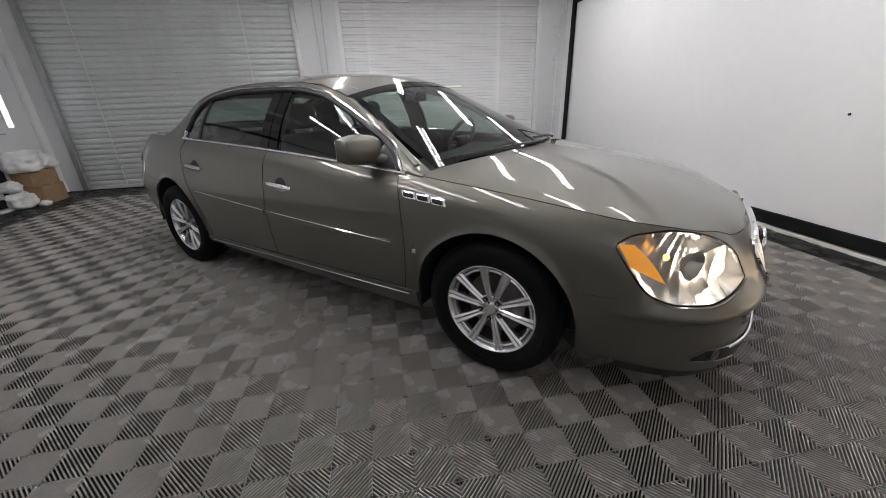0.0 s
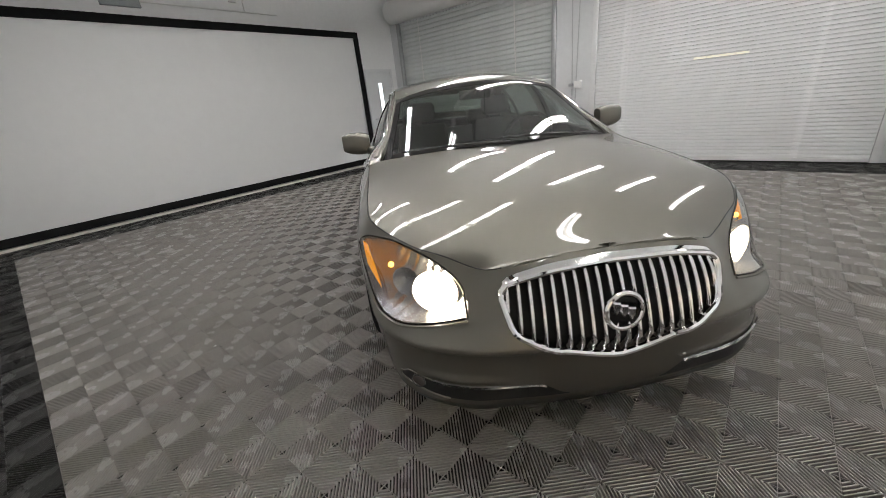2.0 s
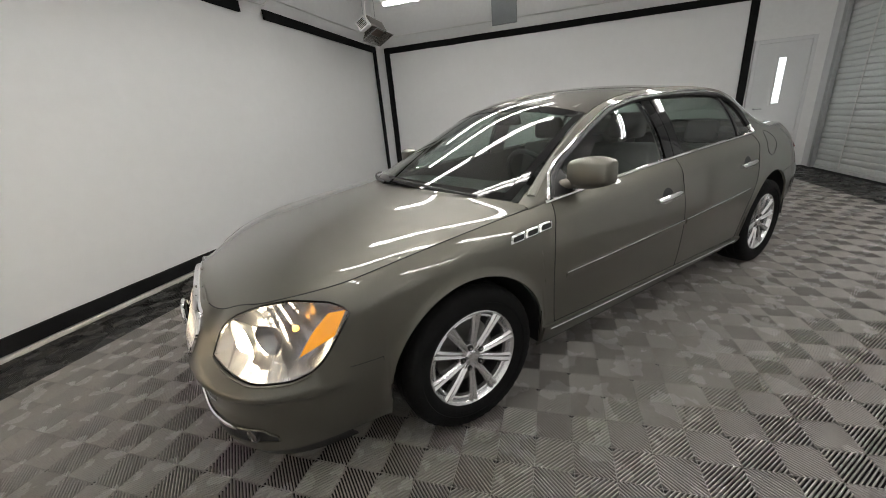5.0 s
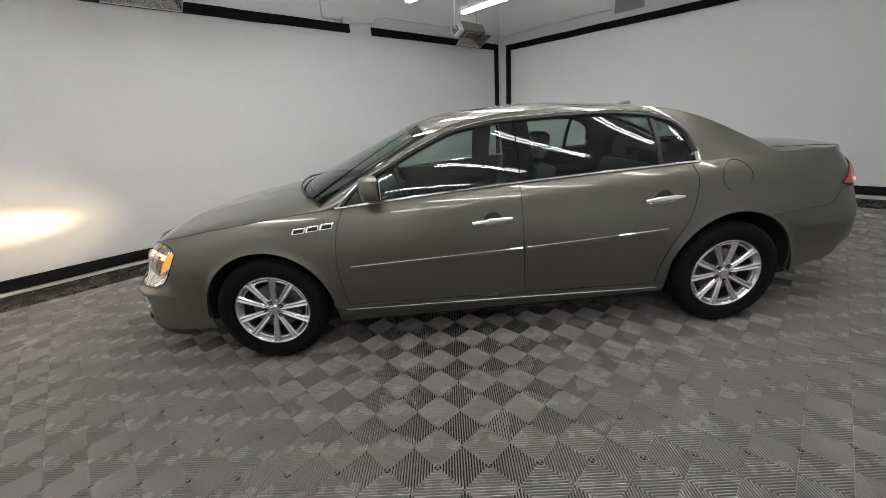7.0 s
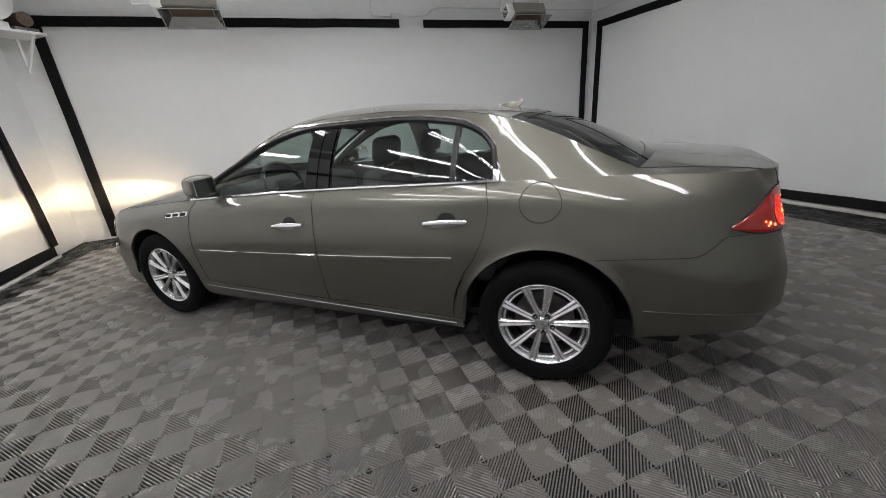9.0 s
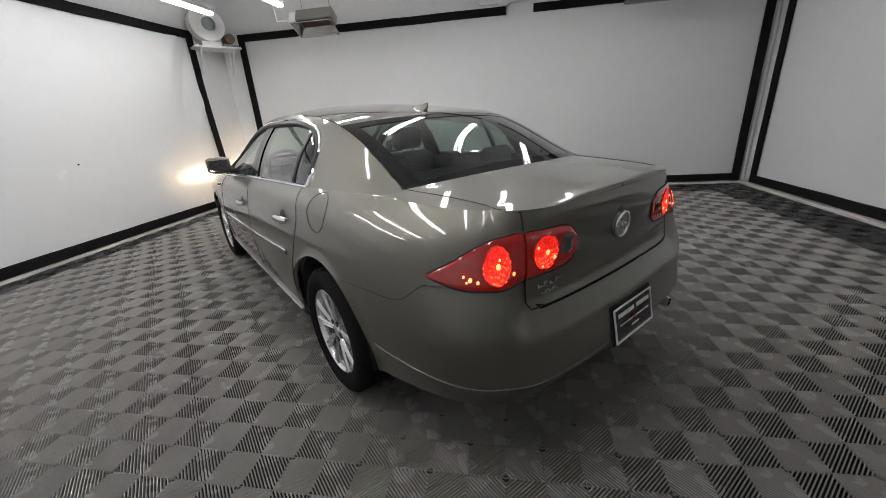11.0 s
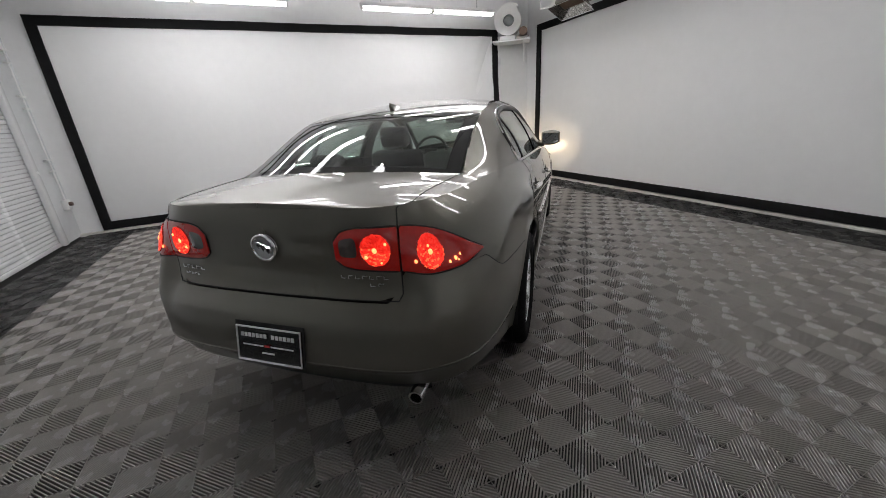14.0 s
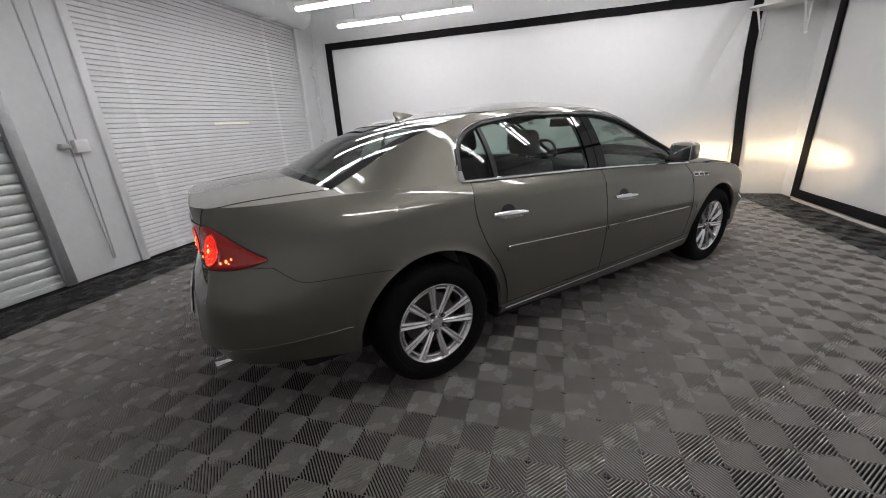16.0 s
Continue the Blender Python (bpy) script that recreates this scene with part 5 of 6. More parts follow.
part("plate_frame", tube_bm([plate_at(y, z, 0.012) for y, z in ((-0.153, 0.457), (0.153, 0.457), (0.153, 0.595), (-0.153, 0.595))], 0.0045, 6, True), M_WHITE, pl)


def print_bar(y0, y1, z0, z1, mat):
    g = grid_bm(lambda y, z: plate_at(y, z, 0.0155), span(y0, y1, 2), span(z0, z1, 2), 0.001)
    bmesh.ops.recalc_face_normals(g, faces=g.faces[:])
    part("print_bar", g, mat, pl)


for k in range(14):
    if k != 7:
        print_bar(0.130 - 0.0187 * k - 0.0145, 0.130 - 0.0187 * k, 0.556, 0.573, M_WHITE)
print_bar(0.022, 0.122, 0.521, 0.527, M_WHITE)
print_bar(-0.008, 0.016, 0.520, 0.529, M_REDPRINT)
print_bar(-0.122, -0.014, 0.521, 0.527, M_WHITE)
print_bar(-0.030, 0.030, 0.493, 0.500, M_WHITE)

# exhaust, rear valance, aerial
ex = cyl_bm((-2.20, -0.570, 0.352), (-2.485, -0.582, 0.333), 0.029, 24, caps=False)
bmesh.ops.solidify(ex, geom=ex.faces[:], thickness=0.006)
part("exhaust_pipe", ex, M_CHROME, car, "chrome exhaust tip", 40)
part("exhaust_inside", cyl_bm((-2.20, -0.570, 0.352), (-2.41, -0.579, 0.338), 0.022, 20), M_UNDER, car)
part("rear_valance", grid_bm(lambda t, v: Vector((body(TEND - abs(t), 0.35).x + 0.022 + 0.05 * v, math.copysign(body(TEND - abs(t), 0.35).y, t) * (0.985 - 0.03 * v), TAIL_LOW(body(TEND - abs(t), 0.41).x) + 0.012 - 0.095 * v)), span(-0.66, 0.66, 40), span(0, 1, 3), 0.005), M_BLACK, car)
bumper_line = lambda: tube_bm([body(t, 0.470, -0.0012) for t in span(t_of_x(-1.90), TEND, 50)], 0.004, 5)
both("bumper_crease", bumper_line, M_PAINT)


def fin():
    bm = bmesh.new()
    rows = []
    for i in range(9):
        u = i / 8
        x = -1.035 - 0.14 * u
        h = 0.052 * (u ** 0.9) * (1 - 0.0 * u) + 0.004
        zb = roof_point(x, 0).z - 0.003
        w = 0.026 * (1 - 0.25 * u)
        rows.append([bm.verts.new((x - lean * u * 0.025, w * q, zb + h * hh)) for q, hh, lean in ((-1, 0, 0), (-0.75, 0.25, 0), (-0.3, 0.6, 1), (-0.10, 1, 1), (0.10, 1, 1), (0.3, 0.6, 1), (0.75, 0.25, 0), (1, 0, 0))])
    for p, q in zip(rows, rows[1:]):
        for j in range(7):
            bm.faces.new((p[j], q[j], q[j + 1], p[j + 1]))
    bm.faces.new(rows[-1])
    bmesh.ops.recalc_face_normals(bm, faces=bm.faces[:])
    return bm


part("aerial_fin", fin(), M_PAINT, car, "shark-fin roof aerial", 50)

# cowl and wipers
part("cowl", grid_bm(lambda x, w: (lambda p: p - Vector((0, 0, 0.012)))(roof_point(x, w)), span(1.10, 0.99, 5), span(-0.96, 0.96, 30)), M_BLACK, car, "", 180)
for y0, y1 in ((0.62, -0.05), (-0.02, -0.62)):
    pts = []
    for u in span(0, 1, 14):
        w = (y0 + (y1 - y0) * u) / 0.76
        pts.append(roof_point(1.052 - 0.045 * u * (1 - 0.25 * u), w) + Vector((0.012, 0, 0.013)))
    part("wiper", tube_bm(pts, 0.0052, 6, False, 1.5), M_BLACK, car, "black wiper blade")
part("screen_sticker", grid_bm(lambda a, b: roof_point(0.445 + 0.05 * a, 0.70 + 0.07 * b) - Vector((0, 0, 0.008)), span(0, 1, 3), span(0, 1, 3)), M_WHITE, windscreen, "small white paper sticker")

# -- cabin inside --
part("cabin_floor", box_bm(-1.7, 1.0, -0.80, 0.80, 0.30, 0.34), M_DASH, car)
part("headliner", grid_bm(lambda x, w: roof_point(x, w) - Vector((0, 0, 0.035)), span(0.36, -1.22, 30), span(-0.96, 0.96, 20)), M_LINER, car, "", 180)
both("door_lining", lambda: grid_bm(lambda x, v: Vector((x, side(x, 0.36 + v * (TOP(x) - 0.375)).y - 0.055, 0.36 + v * (TOP(x) - 0.375))), span(0.90, -1.02, 30), span(0, 1, 8)), M_TRIM)
both("quarter_lining", lambda: grid_bm(lambda x, v: Vector((x, side(x, 0.80 + v * (TOP(x) - 0.815)).y - 0.055, 0.80 + v * (TOP(x) - 0.815))), span(-1.02, -1.65, 14), span(0, 1, 4)), M_TRIM)
both("pillar_lining", lambda: tube_bm([cabin(x, RAIL_Z(x) - 0.03, -0.045) for x in span(0.98, -1.52, 60)], 0.028, 8), M_LINER)
both("centre_pillar_lining", lambda: grid_bm(lambda x, v: cabin(x, TOP(x) - 0.02 + v * (RAIL_Z(x) - TOP(x)), -0.045), span(-0.06, -0.22, 5), span(0, 1, 10)), M_LINER)


def dash():
    def f(u, v):
        y = -0.72 + 1.44 * u
        prof = [(1.16, 0.955), (1.0, 0.965), (0.80, 0.955), (0.70, 0.935), (0.66, 0.89), (0.67, 0.80), (0.72, 0.66), (0.80, 0.50)]
        k = v * (len(prof) - 1)
        i = min(int(k), len(prof) - 2)
        s = k - i
        x = prof[i][0] * (1 - s) + prof[i + 1][0] * s
        z = prof[i][1] * (1 - s) + prof[i + 1][1] * s
        hump = 0.035 * math.exp(-((y - 0.37) / 0.17) ** 2) * math.exp(-((v - 0.48) / 0.16) ** 2)
        return Vector((x - 0.03 * (1 - (y / 0.72) ** 2) * v, y, z + hump - 0.03 * (y / 0.72) ** 2))
    return grid_bm(f, span(0, 1, 40), span(0, 1, 29))


part("dashboard", dash(), M_DASH, car, "dark dashboard", 60)


def rounded(bm, cuts=1):
    bmesh.ops.bevel(bm, geom=bm.edges[:], offset=0.035, segments=3, affect="EDGES", profile=0.6)
    return bm


def seat(x, y, width, name, back_z=1.02, lean=0.16):
    s = part(name, rounded(box_bm(x - 0.26, x + 0.27, y - width / 2, y + width / 2, 0.44, 0.60)), M_SEAT, car, "grey leather seat")
    b = rounded(box_bm(-0.075, 0.075, -width / 2, width / 2, 0.0, back_z - 0.52))
    for v in b.verts:
        k = v.co.z / (back_z - 0.52)
        v.co.y *= 1 - 0.16 * k * k
        v.co.x += (0.02 * math.cos(v.co.y / width * 6)) if v.co.x > 0 else 0
    b.transform(pose(x - 0.28, y, 0.52, 0, -lean * 57.3, 0))
    part("backrest", b, M_SEAT, s)
    return s


def headrest(x, y, z, parent, w=0.27):
    h = box_bm(-0.05, 0.05, -w / 2, w / 2, -0.085, 0.09)
    bmesh.ops.bevel(h, geom=h.edges[:], offset=0.045, segments=4, affect="EDGES", profile=0.5)
    h.transform(pose(x, y, z, 0, -10, 0))
    r = part("headrest", h, M_SEAT, parent, "", 60)
    for d in (-0.06, 0.06):
        part("headrest_post", cyl_bm((x + 0.005, y + d, z - 0.16), (x, y + d, z - 0.05), 0.006, 8), M_CHROME, parent)
    return r


for y in (0.37, -0.37):
    s = seat(0.02, y, 0.54, "front_seat", 1.08, 0.20)
    headrest(-0.375, y, 1.185, s)
bench = seat(-0.92, 0.0, 1.36, "rear_bench", 0.98, 0.32)
for y in (0.40, -0.40):
    headrest(-1.38, y, 1.055, bench, 0.25)
part("parcel_shelf", grid_bm(lambda x, w: Vector((x, 0.66 * w, 1.045 + 0.015 * (1 - w * w))), span(-1.35, -1.86, 6), span(-1, 1, 12), 0.01), M_DASH, car)
part("rear_bulkhead", box_bm(-1.76, -1.70, -0.66, 0.66, 0.34, 1.03), M_UNDER, car)
part("firewall", box_bm(1.03, 1.06, -0.72, 0.72, 0.34, 0.86), M_UNDER, car)
wheel_c = Vector((0.56, 0.37, 0.955))
tilt = Matrix.Translation(wheel_c) @ pose(0, 0, 0, 0, -66, 0)
sw = part("steering_wheel", tube_bm([tilt @ Vector((0.185 * math.cos(a), 0.185 * math.sin(a), 0)) for a in span(0, 2 * math.pi, 41)[:-1]], 0.015, 8, True), M_DASH, car, "dark steering wheel", 60)
hub = box_bm(-0.05, 0.05, -0.075, 0.075, -0.03, 0.02, 0.02, 3)
for a in (0, math.pi, -math.pi / 2):
    merge(hub, cyl_bm((0, 0, -0.01), (0.18 * math.sin(a) * 1.0, 0.18 * math.cos(a), 0), 0.014, 8))
hub.transform(tilt)
part("wheel_hub", hub, M_DASH, sw)
rm = box_bm(-0.012, 0.012, -0.125, 0.125, -0.035, 0.035, 0.012, 3)
rm.transform(pose(0.42, 0.0, 1.295, 0, 12, 0))
part("inner_mirror", rm, M_DASH, car, "black inner rear-view mirror")
part("mirror_stalk", cyl_bm((0.43, 0, 1.30), (0.50, 0, 1.345), 0.008, 8), M_DASH, car)
for y in (0.33, -0.33):
    v = box_bm(-0.08, 0.08, -0.20, 0.20, -0.008, 0.008, 0.006, 2)
    v.transform(pose(0.30, y, 1.355, 0, 12, 0))
    part("sun_visor", v, M_LINER, car)

# ---- things in the room ----
def heater(x):
    """A gas radiant heater hung under the ceiling: sheet-metal body, louvred end, flared reflector."""
    h = thing("radiant_heater", "grey sheet-metal gas radiant heater with a rusty reflector, hung on rods", "heater", "radiant heaters on the wall side")
    body_bm = box_bm(-0.36, 0.36, -0.13, 0.13, 0.0, 0.20, 0.012, 2)
    part("casing", body_bm, M_HEATER, h)
    fl = bmesh.new()
    lo, hi = [], []
    for sx, sy in ((-1, -1), (1, -1), (1, 1), (-1, 1)):
        hi.append(fl.verts.new((sx * 0.30, sy * 0.10, 0.0)))
        lo.append(fl.verts.new((sx * 0.40, sy * 0.20, -0.13)))
    for i in range(4):
        fl.faces.new((lo[i], lo[(i + 1) % 4], hi[(i + 1) % 4], hi[i]))
    bmesh.ops.solidify(fl, geom=fl.faces[:], thickness=0.005)
    part("reflector", fl, M_HEATSILVER, h, "flared dull silver reflector")
    part("burner_plate", box_bm(-0.28, 0.28, -0.08, 0.08, -0.012, -0.002), M_RUST, h)
    rim = [(-0.40, -0.20, -0.13), (0.40, -0.20, -0.13), (0.40, 0.20, -0.13), (-0.40, 0.20, -0.13)]
    part("rim_wire", tube_bm(rim, 0.006, 6, True), M_GALV, h)
    ctrl = box_bm(0.36, 0.50, -0.11, 0.11, -0.02, 0.18, 0.008, 2)
    part("control_box", ctrl, M_FIXTURE, h)
    for k in range(6):
        part("louvre", box_bm(0.498, 0.506, -0.08, 0.08, 0.005 + 0.026 * k, 0.017 + 0.026 * k), M_SEAM, h)
    h.matrix_basis = pose(x, -2.74, 2.74, 28, 0, 0) @ Matrix.Scale(0.78, 4)
    return h


for x in (-3.22, 1.40):
    hh = heater(x)
    for dx, dy in ((-0.28, 0.0), (0.28, 0.0)):
        p = hh.matrix_basis @ Vector((dx, dy, 0.19))
        rod = cyl_bm(hh.matrix_basis.inverted() @ p, hh.matrix_basis.inverted() @ Vector((p.x, p.y, ZC)), 0.007, 6)
        part("hanging_rod", rod, M_GALV, hh)
    p = Vector((x + 0.55, -2.62, 2.78))
    gp = tube_bm([hh.matrix_basis.inverted() @ q for q in (Vector((x + 0.38, -2.74, 2.80)), p, Vector((x + 0.56, -2.60, 3.0)), Vector((x + 0.56, -2.60, ZC)))], 0.016, 8)
    part("gas_pipe", gp, M_FIXTURE, hh)

# blower on a bracket shelf in the corner
blower = thing("blower_fan", "white scroll blower with a motor on a bracket shelf", "fan", m=pose(3.44, -3.06, 2.62, 0, 0, 52))
sc = bmesh.new()
rows = []
for i in range(41):
    a = 2 * math.pi * i / 40
    r = 0.22 + 0.075 * i / 40
    rows.append([sc.verts.new((r * math.cos(a + 2.2), y, 0.33 + r * math.sin(a + 2.2))) for y in (-0.12, 0.12)])
for p, q in zip(rows, rows[1:]):
    sc.faces.new((p[0], q[0], q[1], p[1]))
for k, y in ((0, -0.12), (1, 0.12)):
    ring = [sc.verts.new((0.10 * math.cos(2 * math.pi * i / 40 + 2.2), y, 0.33 + 0.10 * math.sin(2 * math.pi * i / 40 + 2.2))) for i in range(41)]
    for i in range(40):
        sc.faces.new((rows[i][k], rows[i + 1][k], ring[i + 1], ring[i]))
bmesh.ops.recalc_face_normals(sc, faces=sc.faces[:])
part("scroll_housing", sc, M_FIXTURE, blower, "white scroll housing", 40)
part("inlet_throat", lathe([(0.10, 0.10), (0.02, 0.095), (0.0, 0.06), (0.0, 0.0)], 28), M_DUCT, blower).location = (0, 0.02, 0.33)
part("impeller_back", lathe([(-0.10, 0.10), (-0.02, 0.095), (0.0, 0.0)], 28), M_DUCT, blower).location = (0, -0.02, 0.33)
part("motor", cyl_bm((-0.27, -0.10, 0.13), (-0.27, 0.14, 0.13), 0.075, 20), M_RUST, blower, "dark rusty motor")
part("motor_plate", box_bm(-0.38, -0.16, -0.12, 0.12, 0.0, 0.05, 0.005, 1), M_DISC, blower)
part("shelf", box_bm(-0.40, 0.30, -0.20, 0.20, -0.03, 0.0, 0.005, 1), M_FIXTURE, blower)
part("foot", box_bm(-0.12, 0.16, -0.12, 0.12, 0.0, 0.08, 0.005, 1), M_FIXTURE, blower)
for x in (-0.28, 0.20):
    part("bracket", tube_bm([(x, 0.18, -0.02), (x, -0.16, -0.36)], 0.016, 4), M_FIXTURE, blower)
    part("bracket_post", tube_bm([(x, -0.17, 0.0), (x, -0.17, -0.40)], 0.016, 4), M_FIXTURE, blower)


def run(name, pts, r, mat, label, category, z_clips=()):
    ob = part(name, tube_bm(pts, r, 8), mat)
    return tagged(ob, label, category)


run("conduit", [(-5.28, -3.69, 3.10), (-2.10, -3.69, 3.08), (-1.98, -3.68, 3.05), (-1.86, -3.68, 2.96), (-1.42, -3.68, 2.94)], 0.013, M_FIXTURE, "thin white painted conduit along the wall", "conduit")
tagged(part("junction_box", box_bm(-1.42, -1.26, -3.70, -3.64, 2.90, 2.98, 0.006, 2), M_FIXTURE), "small white junction box at the end of a conduit", "junction box")
run("conduit", [(-1.26, -3.69, 2.94), (-0.95, -3.69, 2.95), (-0.95, -3.69, ZC)], 0.011, M_FIXTURE, "thin white painted conduit along the wall", "conduit")
run("conduit", [(-5.29, -3.66, 3.06), (-5.29, 1.45, 3.05)], 0.013, M_FIXTURE, "thin white painted conduit along the wall", "conduit")
run("conduit", [(-5.29, 0.86, 3.06), (-5.29, 0.86, ZC)], 0.012, M_FIXTURE, "thin white painted conduit along the wall", "conduit")
tagged(part("junction_box", box_bm(-5.32, -5.26, 0.62, 0.74, 3.18, 3.30, 0.006, 2), M_FIXTURE), "small white junction box high on the wall", "junction box")
run("conduit", [(-5.27, -3.69, 0.04), (-5.27, -3.69, 3.06)], 0.016, M_FIXTURE, "white painted corner pipe from floor to ceiling", "conduit")
tagged(part("wall_duct", box_bm(-5.32, -5.27, -1.16, -0.68, 2.97, ZC, 0.004, 1), M_DUCT), "grey painted duct panel above the backdrop", "duct")
for v in (-2.9, 0.6, 3.3):
    run("conduit", [(-3.3, v, ZC - 0.03), (3.2, v, ZC - 0.03)], 0.012, M_FIXTURE, "thin white conduit under the ceiling", "conduit")
for u in (-4.3, -2.9, -0.9, 1.1, 3.1):
    ob = part("ceiling_joist", box_bm(u - 0.04, u + 0.04, YB, YD, ZC - 0.16, ZC, 0.004, 1), M_CEIL)
    tagged(ob, "white painted ceiling joist", "", "", "structure")

# pipe with clamps and an outlet beside the white roller door
pipe = thing("riser_pipe", "white painted riser pipe with clamps and an outlet", "pipe", m=pose(3.57, 4.30, 0))
part("pipe", tube_bm([(0, 0, 0.55), (0, 0, 2.55), (0.05, 0, 2.68), (0.12, 0, 2.70), (0.12, 0, ZC)], 0.010, 8), M_WALL, pipe)
for z in (1.11, 1.91, 2.45):
    part("clamp", box_bm(-0.075, 0.075, -0.012, 0.03, z - 0.012, z + 0.012, 0.003, 1), M_FIXTURE, pipe)
    part("clamp", box_bm(-0.05, 0.05, -0.012, 0.03, z - 0.16, z - 0.14, 0.003, 1), M_FIXTURE, pipe)
part("outlet", box_bm(-0.05, 0.05, -0.03, 0.04, 0.42, 0.56, 0.008, 2), M_FIXTURE, pipe)
part("plug", cyl_bm((0.0, -0.065, 0.50), (0.0, -0.03, 0.50), 0.028, 14), M_RUST, pipe, "dark plug in the outlet")

# chain hoist of the white door, on the column
chain = thing("door_chain", "looped steel pull chain beside a white switch box", "chain", m=pose(-0.70, 4.30, 0))
def link(q, turned):
    return tube_bm([(q[0] + (0.008 * math.cos(a) if turned else 0.0), q[1] + (0.0 if turned else 0.008 * math.cos(a)), q[2] + 0.019 * math.sin(a)) for a in span(0, 2 * math.pi, 9)[:-1]], 0.0036, 4, True)


for top, low in ((-0.10, -0.035), (0.045, -0.015)):        # two strands that meet at the foot of the loop
    strand = bmesh.new()
    for i in range(86):
        u = i / 85
        merge(strand, link((top + (low - top) * u, -0.012, 3.0 - 2.84 * u), i % 2))
    part("chain_strand", strand, M_GALV, chain, "hanging steel chain")
part("switch_box", box_bm(-0.02, 0.10, -0.03, 0.04, 1.25, 1.37, 0.008, 2), M_FIXTURE, chain)
part("chain_keeper", box_bm(-0.125, -0.055, -0.02, 0.04, 1.29, 1.34, 0.006, 2), M_GALV, chain)

# side door with a narrow bright window
sd = structure("door_1", box_bm(XA, XA + 0.035, 3.36, 4.10, 0.01, 2.06, 0.004, 1), M_DOORPAINT, "white painted side door with a narrow bright window")
part("door_frame", box_bm(XA, XA + 0.05, 3.30, 3.36, 0.0, 2.12, 0.004, 1), M_DOORPAINT, sd)
part("door_frame", box_bm(XA, XA + 0.05, 4.10, 4.16, 0.0, 2.12, 0.004, 1), M_DOORPAINT, sd)
part("door_frame", box_bm(XA, XA + 0.05, 3.36, 4.10, 2.06, 2.12, 0.004, 1), M_DOORPAINT, sd)
part("window_pane", box_bm(XA + 0.035, XA + 0.039, 3.68, 3.78, 1.10, 1.82), M_DAYGLASS, sd, "narrow bright daylight window")
wf = bmesh.new()
box_bm(XA + 0.035, XA + 0.046, 3.65, 3.68, 1.07, 1.85, 0, 1, wf)
box_bm(XA + 0.035, XA + 0.046, 3.78, 3.81, 1.07, 1.85, 0, 1, wf)
box_bm(XA + 0.035, XA + 0.046, 3.68, 3.78, 1.07, 1.10, 0, 1, wf)
box_bm(XA + 0.035, XA + 0.046, 3.68, 3.78, 1.82, 1.85, 0, 1, wf)
part("window_frame", wf, M_DOORPAINT, sd)
part("door_lever", tube_bm([(XA + 0.03, 3.43, 1.02), (XA + 0.09, 3.43, 1.02), (XA + 0.09, 3.53, 1.02)], 0.010, 8), M_GALV, sd, "steel lever handle")


# cartons and bags in the corner
def carton(x, y, z, w, d, h, turn, label):
    bm = box_bm(-w / 2, w / 2, -d / 2, d / 2, 0, h, 0.006, 1)
    c = part("carton", bm, M_CARD)
    tagged(c, label, "box", "cartons in the corner")
    part("tape", box_bm(-w / 2 - 0.001, w / 2 + 0.001, -0.025, 0.025, h - 0.002, h + 0.0015), M_BASE, c, "pale packing tape")
    for s in (-1, 1):
        part("flap_edge", box_bm(-w / 2, w / 2, s * 0.003 - 0.002, s * 0.003 + 0.002, h, h + 0.001), M_SEAM, c)
    c.matrix_basis = pose(x, y, z, 0, 0, turn)
    return c


def bag(x, y, z, r, seed, squash=0.7):
    bm = bmesh.new()
    bmesh.ops.create_icosphere(bm, subdivisions=4, radius=r)
    for v in bm.verts:
        n = noise.noise(v.co * (3.0 / r * 0.5) + Vector((seed, 0, 0))) * 0.35 + abs(noise.noise(v.co * (9.0 / r * 0.4) + Vector((0, seed, 0)))) * 0.28
        v.co *= 1 + n
        v.co.z = max(v.co.z * squash, -r * squash * 0.72)
    o = part("plastic_bag", bm, M_BAG, None, "", 180)
    low = min(v.co.z for v in o.data.vertices)
    o.matrix_basis = pose(x, y, z - low)
    tagged(o, "crumpled white plastic bag by the cartons", "bag", "bags in the corner")
    return o


carton(-5.12, 3.55, 0.0, 0.36, 0.46, 0.27, 4, "brown cardboard carton standing on the floor")
carton(-5.13, 3.53, 0.272, 0.34, 0.42, 0.22, -7, "brown cardboard carton on top of another")
bag(-5.10, 3.41, 0.494, 0.22, 3.0, 0.75)
bag(-5.10, 3.67, 0.494, 0.19, 9.0, 0.8)
bag(-5.16, 3.21, 0.0, 0.15, 5.0, 0.9)
bag(-5.20, 3.19, 0.24, 0.12, 7.0)
bag(-4.93, 3.29, 0.0, 0.07, 8.0, 0.6)

# scraps on the floor and marks on the cloth
def scrap(x, y, r, mat, label, kind):
    bm = bmesh.new()
    n = 9
    c = bm.verts.new((0, 0, 0.004))
    ring = [bm.verts.new((r * (0.6 + 0.5 * random.random()) * math.cos(2 * math.pi * i / n), r * 0.6 * (0.6 + 0.5 * random.random()) * math.sin(2 * math.pi * i / n), 0.0015 + 0.004 * random.random())) for i in range(n)]
    for i in range(n):
        bm.faces.new((c, ring[i], ring[(i + 1) % n]))
    bmesh.ops.solidify(bm, geom=bm.faces[:], thickness=0.0012)
    o = part(kind, bm, mat)
    o.matrix_basis = pose(x, y, 0.0005, 0, 0, random.random() * 360)
    tagged(o, label, "litter", "scraps on the floor")


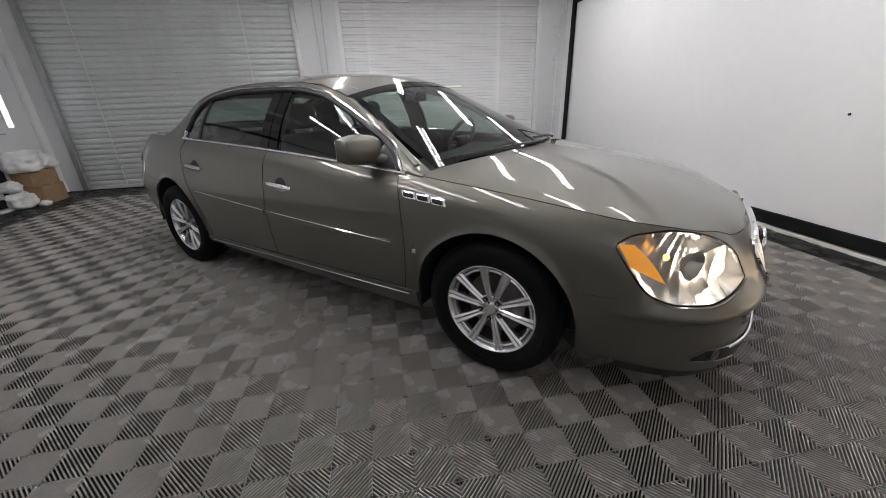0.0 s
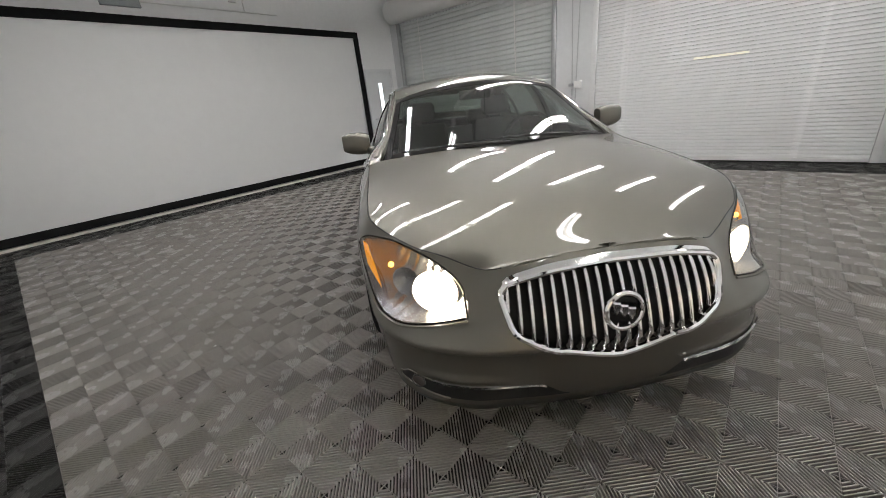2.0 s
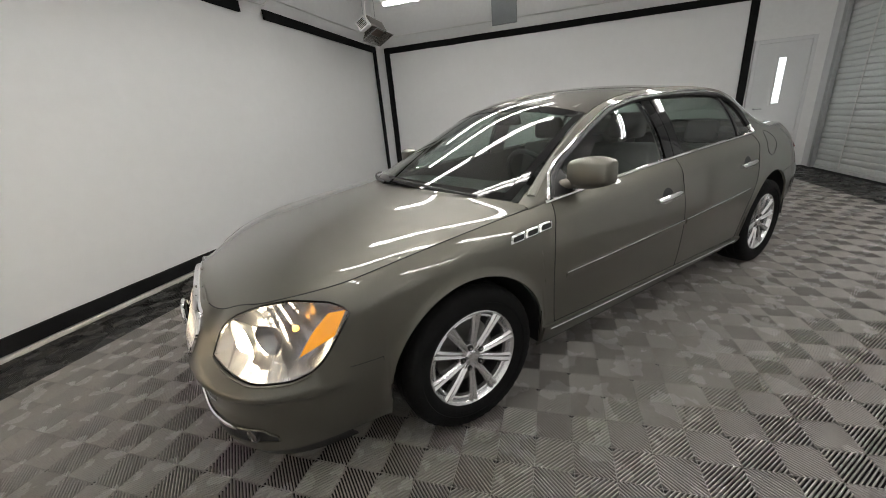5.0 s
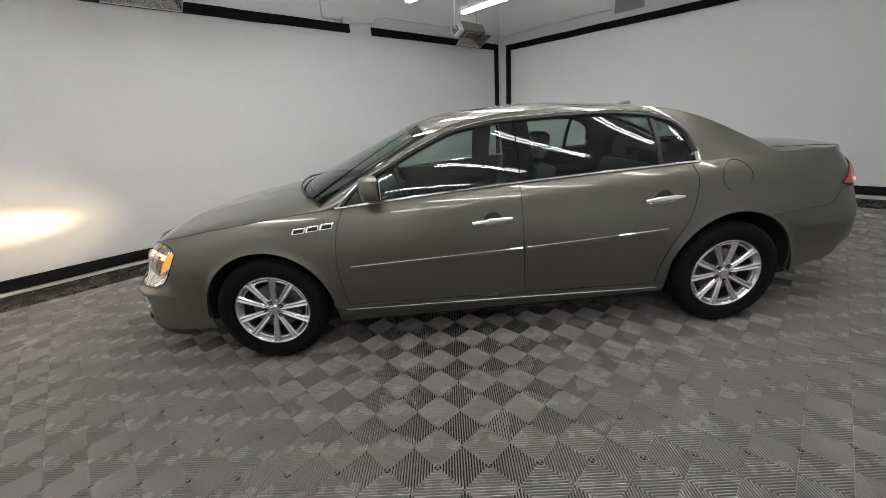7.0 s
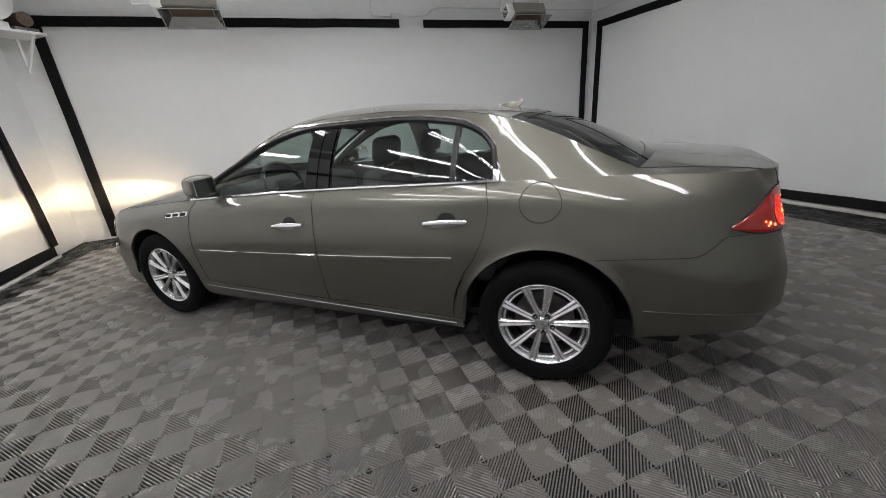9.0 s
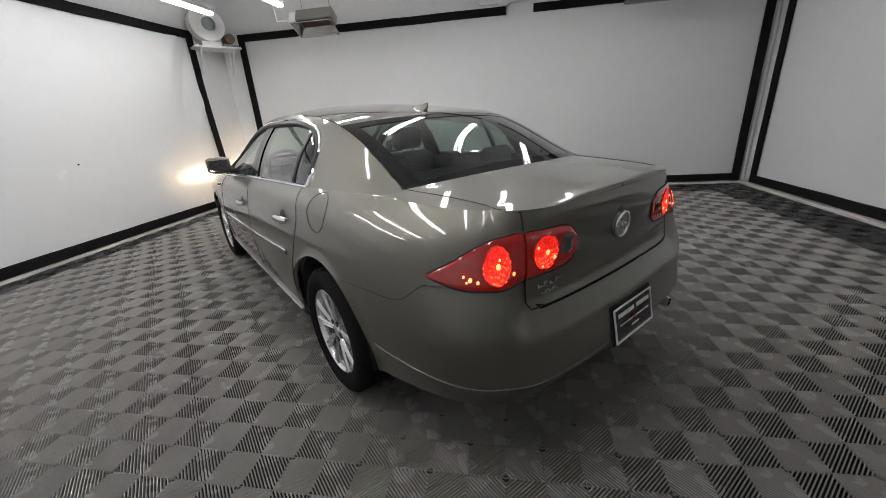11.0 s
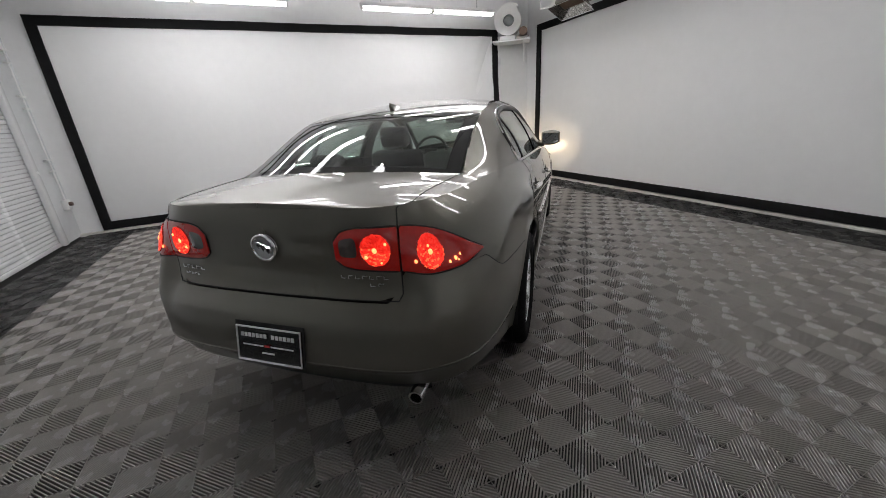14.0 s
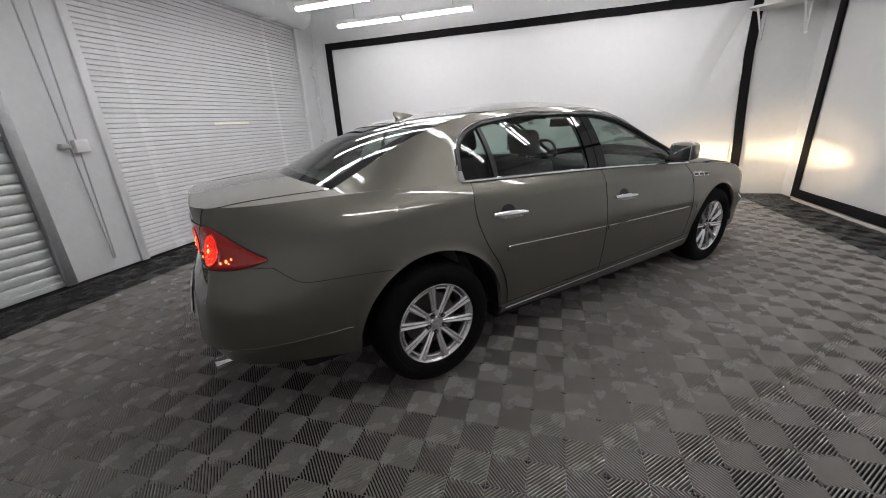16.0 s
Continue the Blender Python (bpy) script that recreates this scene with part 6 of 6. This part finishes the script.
scrap(0.85, -2.86, 0.026, M_LEAF, "dry brown leaf lying on the floor tiles", "leaf")
for x, y in ((-2.78, -0.61), (-1.9, -1.7), (-0.3, -2.35), (0.9, 2.2)):
    scrap(x, y, 0.010, M_WHITE, "tiny white paper scrap on the floor tiles", "paper_scrap")
for p, n in (((3.712, -0.60, 1.05), 0),):
    tagged(part("cloth_pin", cyl_bm(p, (p[0] - 0.012, p[1], p[2]), 0.009, 10), M_FRAME), "small dark pin in the backdrop cloth", "pin")

# ---- floor tiles: four squares each, with slanted ribs that change direction from square to square ----
S = 0.153
GX, GY = -4.566, -3.095


def rib_bars():
    """The corners of all ribs of one tile, as bars with sloping flanks."""
    verts, faces = [], []
    n, wide, depth = 18, 0.0027, 0.0158
    profile = [(-wide, -depth)] + [(-wide * math.cos(a), 0.0022 * (math.sin(a) - 1)) for a in span(0, math.pi, 7)] + [(wide, -depth)]
    m = len(profile)
    for a in (0, 1):
        for b in (0, 1):
            slope = 1 if (a + b) % 2 == 0 else -1
            for k in range(n):
                c = (2 * (k + 0.5) / n - 1) * S          # offset across the ribs, along the diagonal
                ends = []
                h = S / 2 - 0.0008
                for s in (-1, 1):
                    x = s * h
                    y = slope * x + c
                    if abs(y) > h:
                        y = math.copysign(h, y)
                        x = (y - c) / slope
                    ends.append((x, y))
                (x0, y0), (x1, y1) = ends
                if math.hypot(x1 - x0, y1 - y0) < 0.012:
                    continue
                nx, ny = -slope / math.sqrt(2), 1 / math.sqrt(2)
                ox, oy = a * S + S / 2, b * S + S / 2
                i = len(verts)
                for x, y in ends:
                    for off, z in profile:
                        verts.append((ox + x + nx * off, oy + y + ny * off, z))
                for q in range(m - 1):
                    faces.append((i + q, i + q + 1, i + m + q + 1, i + m + q))
    # the rim round each square
    for a in (0, 1):
        for turned in (False, True):
            i = len(verts)
            for t in (0.0, 2 * S):
                for off, z in ((-0.0010, -0.0065), (-0.0008, -0.001), (0.0008, -0.001), (0.0010, -0.0065)):
                    p = (a * S + off, t)
                    verts.append((p[1], p[0], z) if turned else (p[0], p[1], z))
            for q in range(3):
                faces.append((i + q, i + q + 1, i + 4 + q + 1, i + 4 + q))
    return verts, faces


RV, RF = rib_bars()


def tile_mesh(name, mat, places):
    v = np.array(RV)
    allv = np.concatenate([v + (x, y, 0) for x, y in places])
    f = np.array(RF)
    allf = np.concatenate([f + i * len(v) for i in range(len(places))])
    me = bpy.data.meshes.new(name)
    me.from_pydata(allv.tolist(), [], allf.tolist())
    me.materials.append(mat)
    for p in me.polygons:
        p.use_smooth = True
    me.set_sharp_from_angle(angle=radians(50))
    me.update()
    return me


GREY, DARK = tile_mesh("tile", M_TILE, [(0, 0)]), tile_mesh("tile", M_TILEDARK, [(0, 0)])
near, far_grey, far_dark = [], [], []
for i in range(-2, 27):
    for j in range(-2, 24):
        x, y = GX + i * 2 * S, GY + j * 2 * S
        dark = i < 0 or j < 0 or i > 25 or j > 21
        ring = abs(math.hypot(x + S, y + S) - 2.6)
        near.append((ring, i, j, x, y, dark))
near.sort()
for ring, i, j, x, y, dark in near[:300]:
    ob = new("tile", DARK if dark else GREY)
    ob.location = (x, y, 0)
    ob.parent = FLOOR
for dark, mat, name in ((False, M_TILE, "floor_tiles"), (True, M_TILEDARK, "floor_tiles_border")):
    rest = [(x, y) for ring, i, j, x, y, d in near[300:] if d == dark]
    ob = new(name, tile_mesh(name, mat, rest))
    ob.parent = FLOOR
    tagged(ob, "ribbed plastic floor tiles laid in a grid", "", "", "stuff")
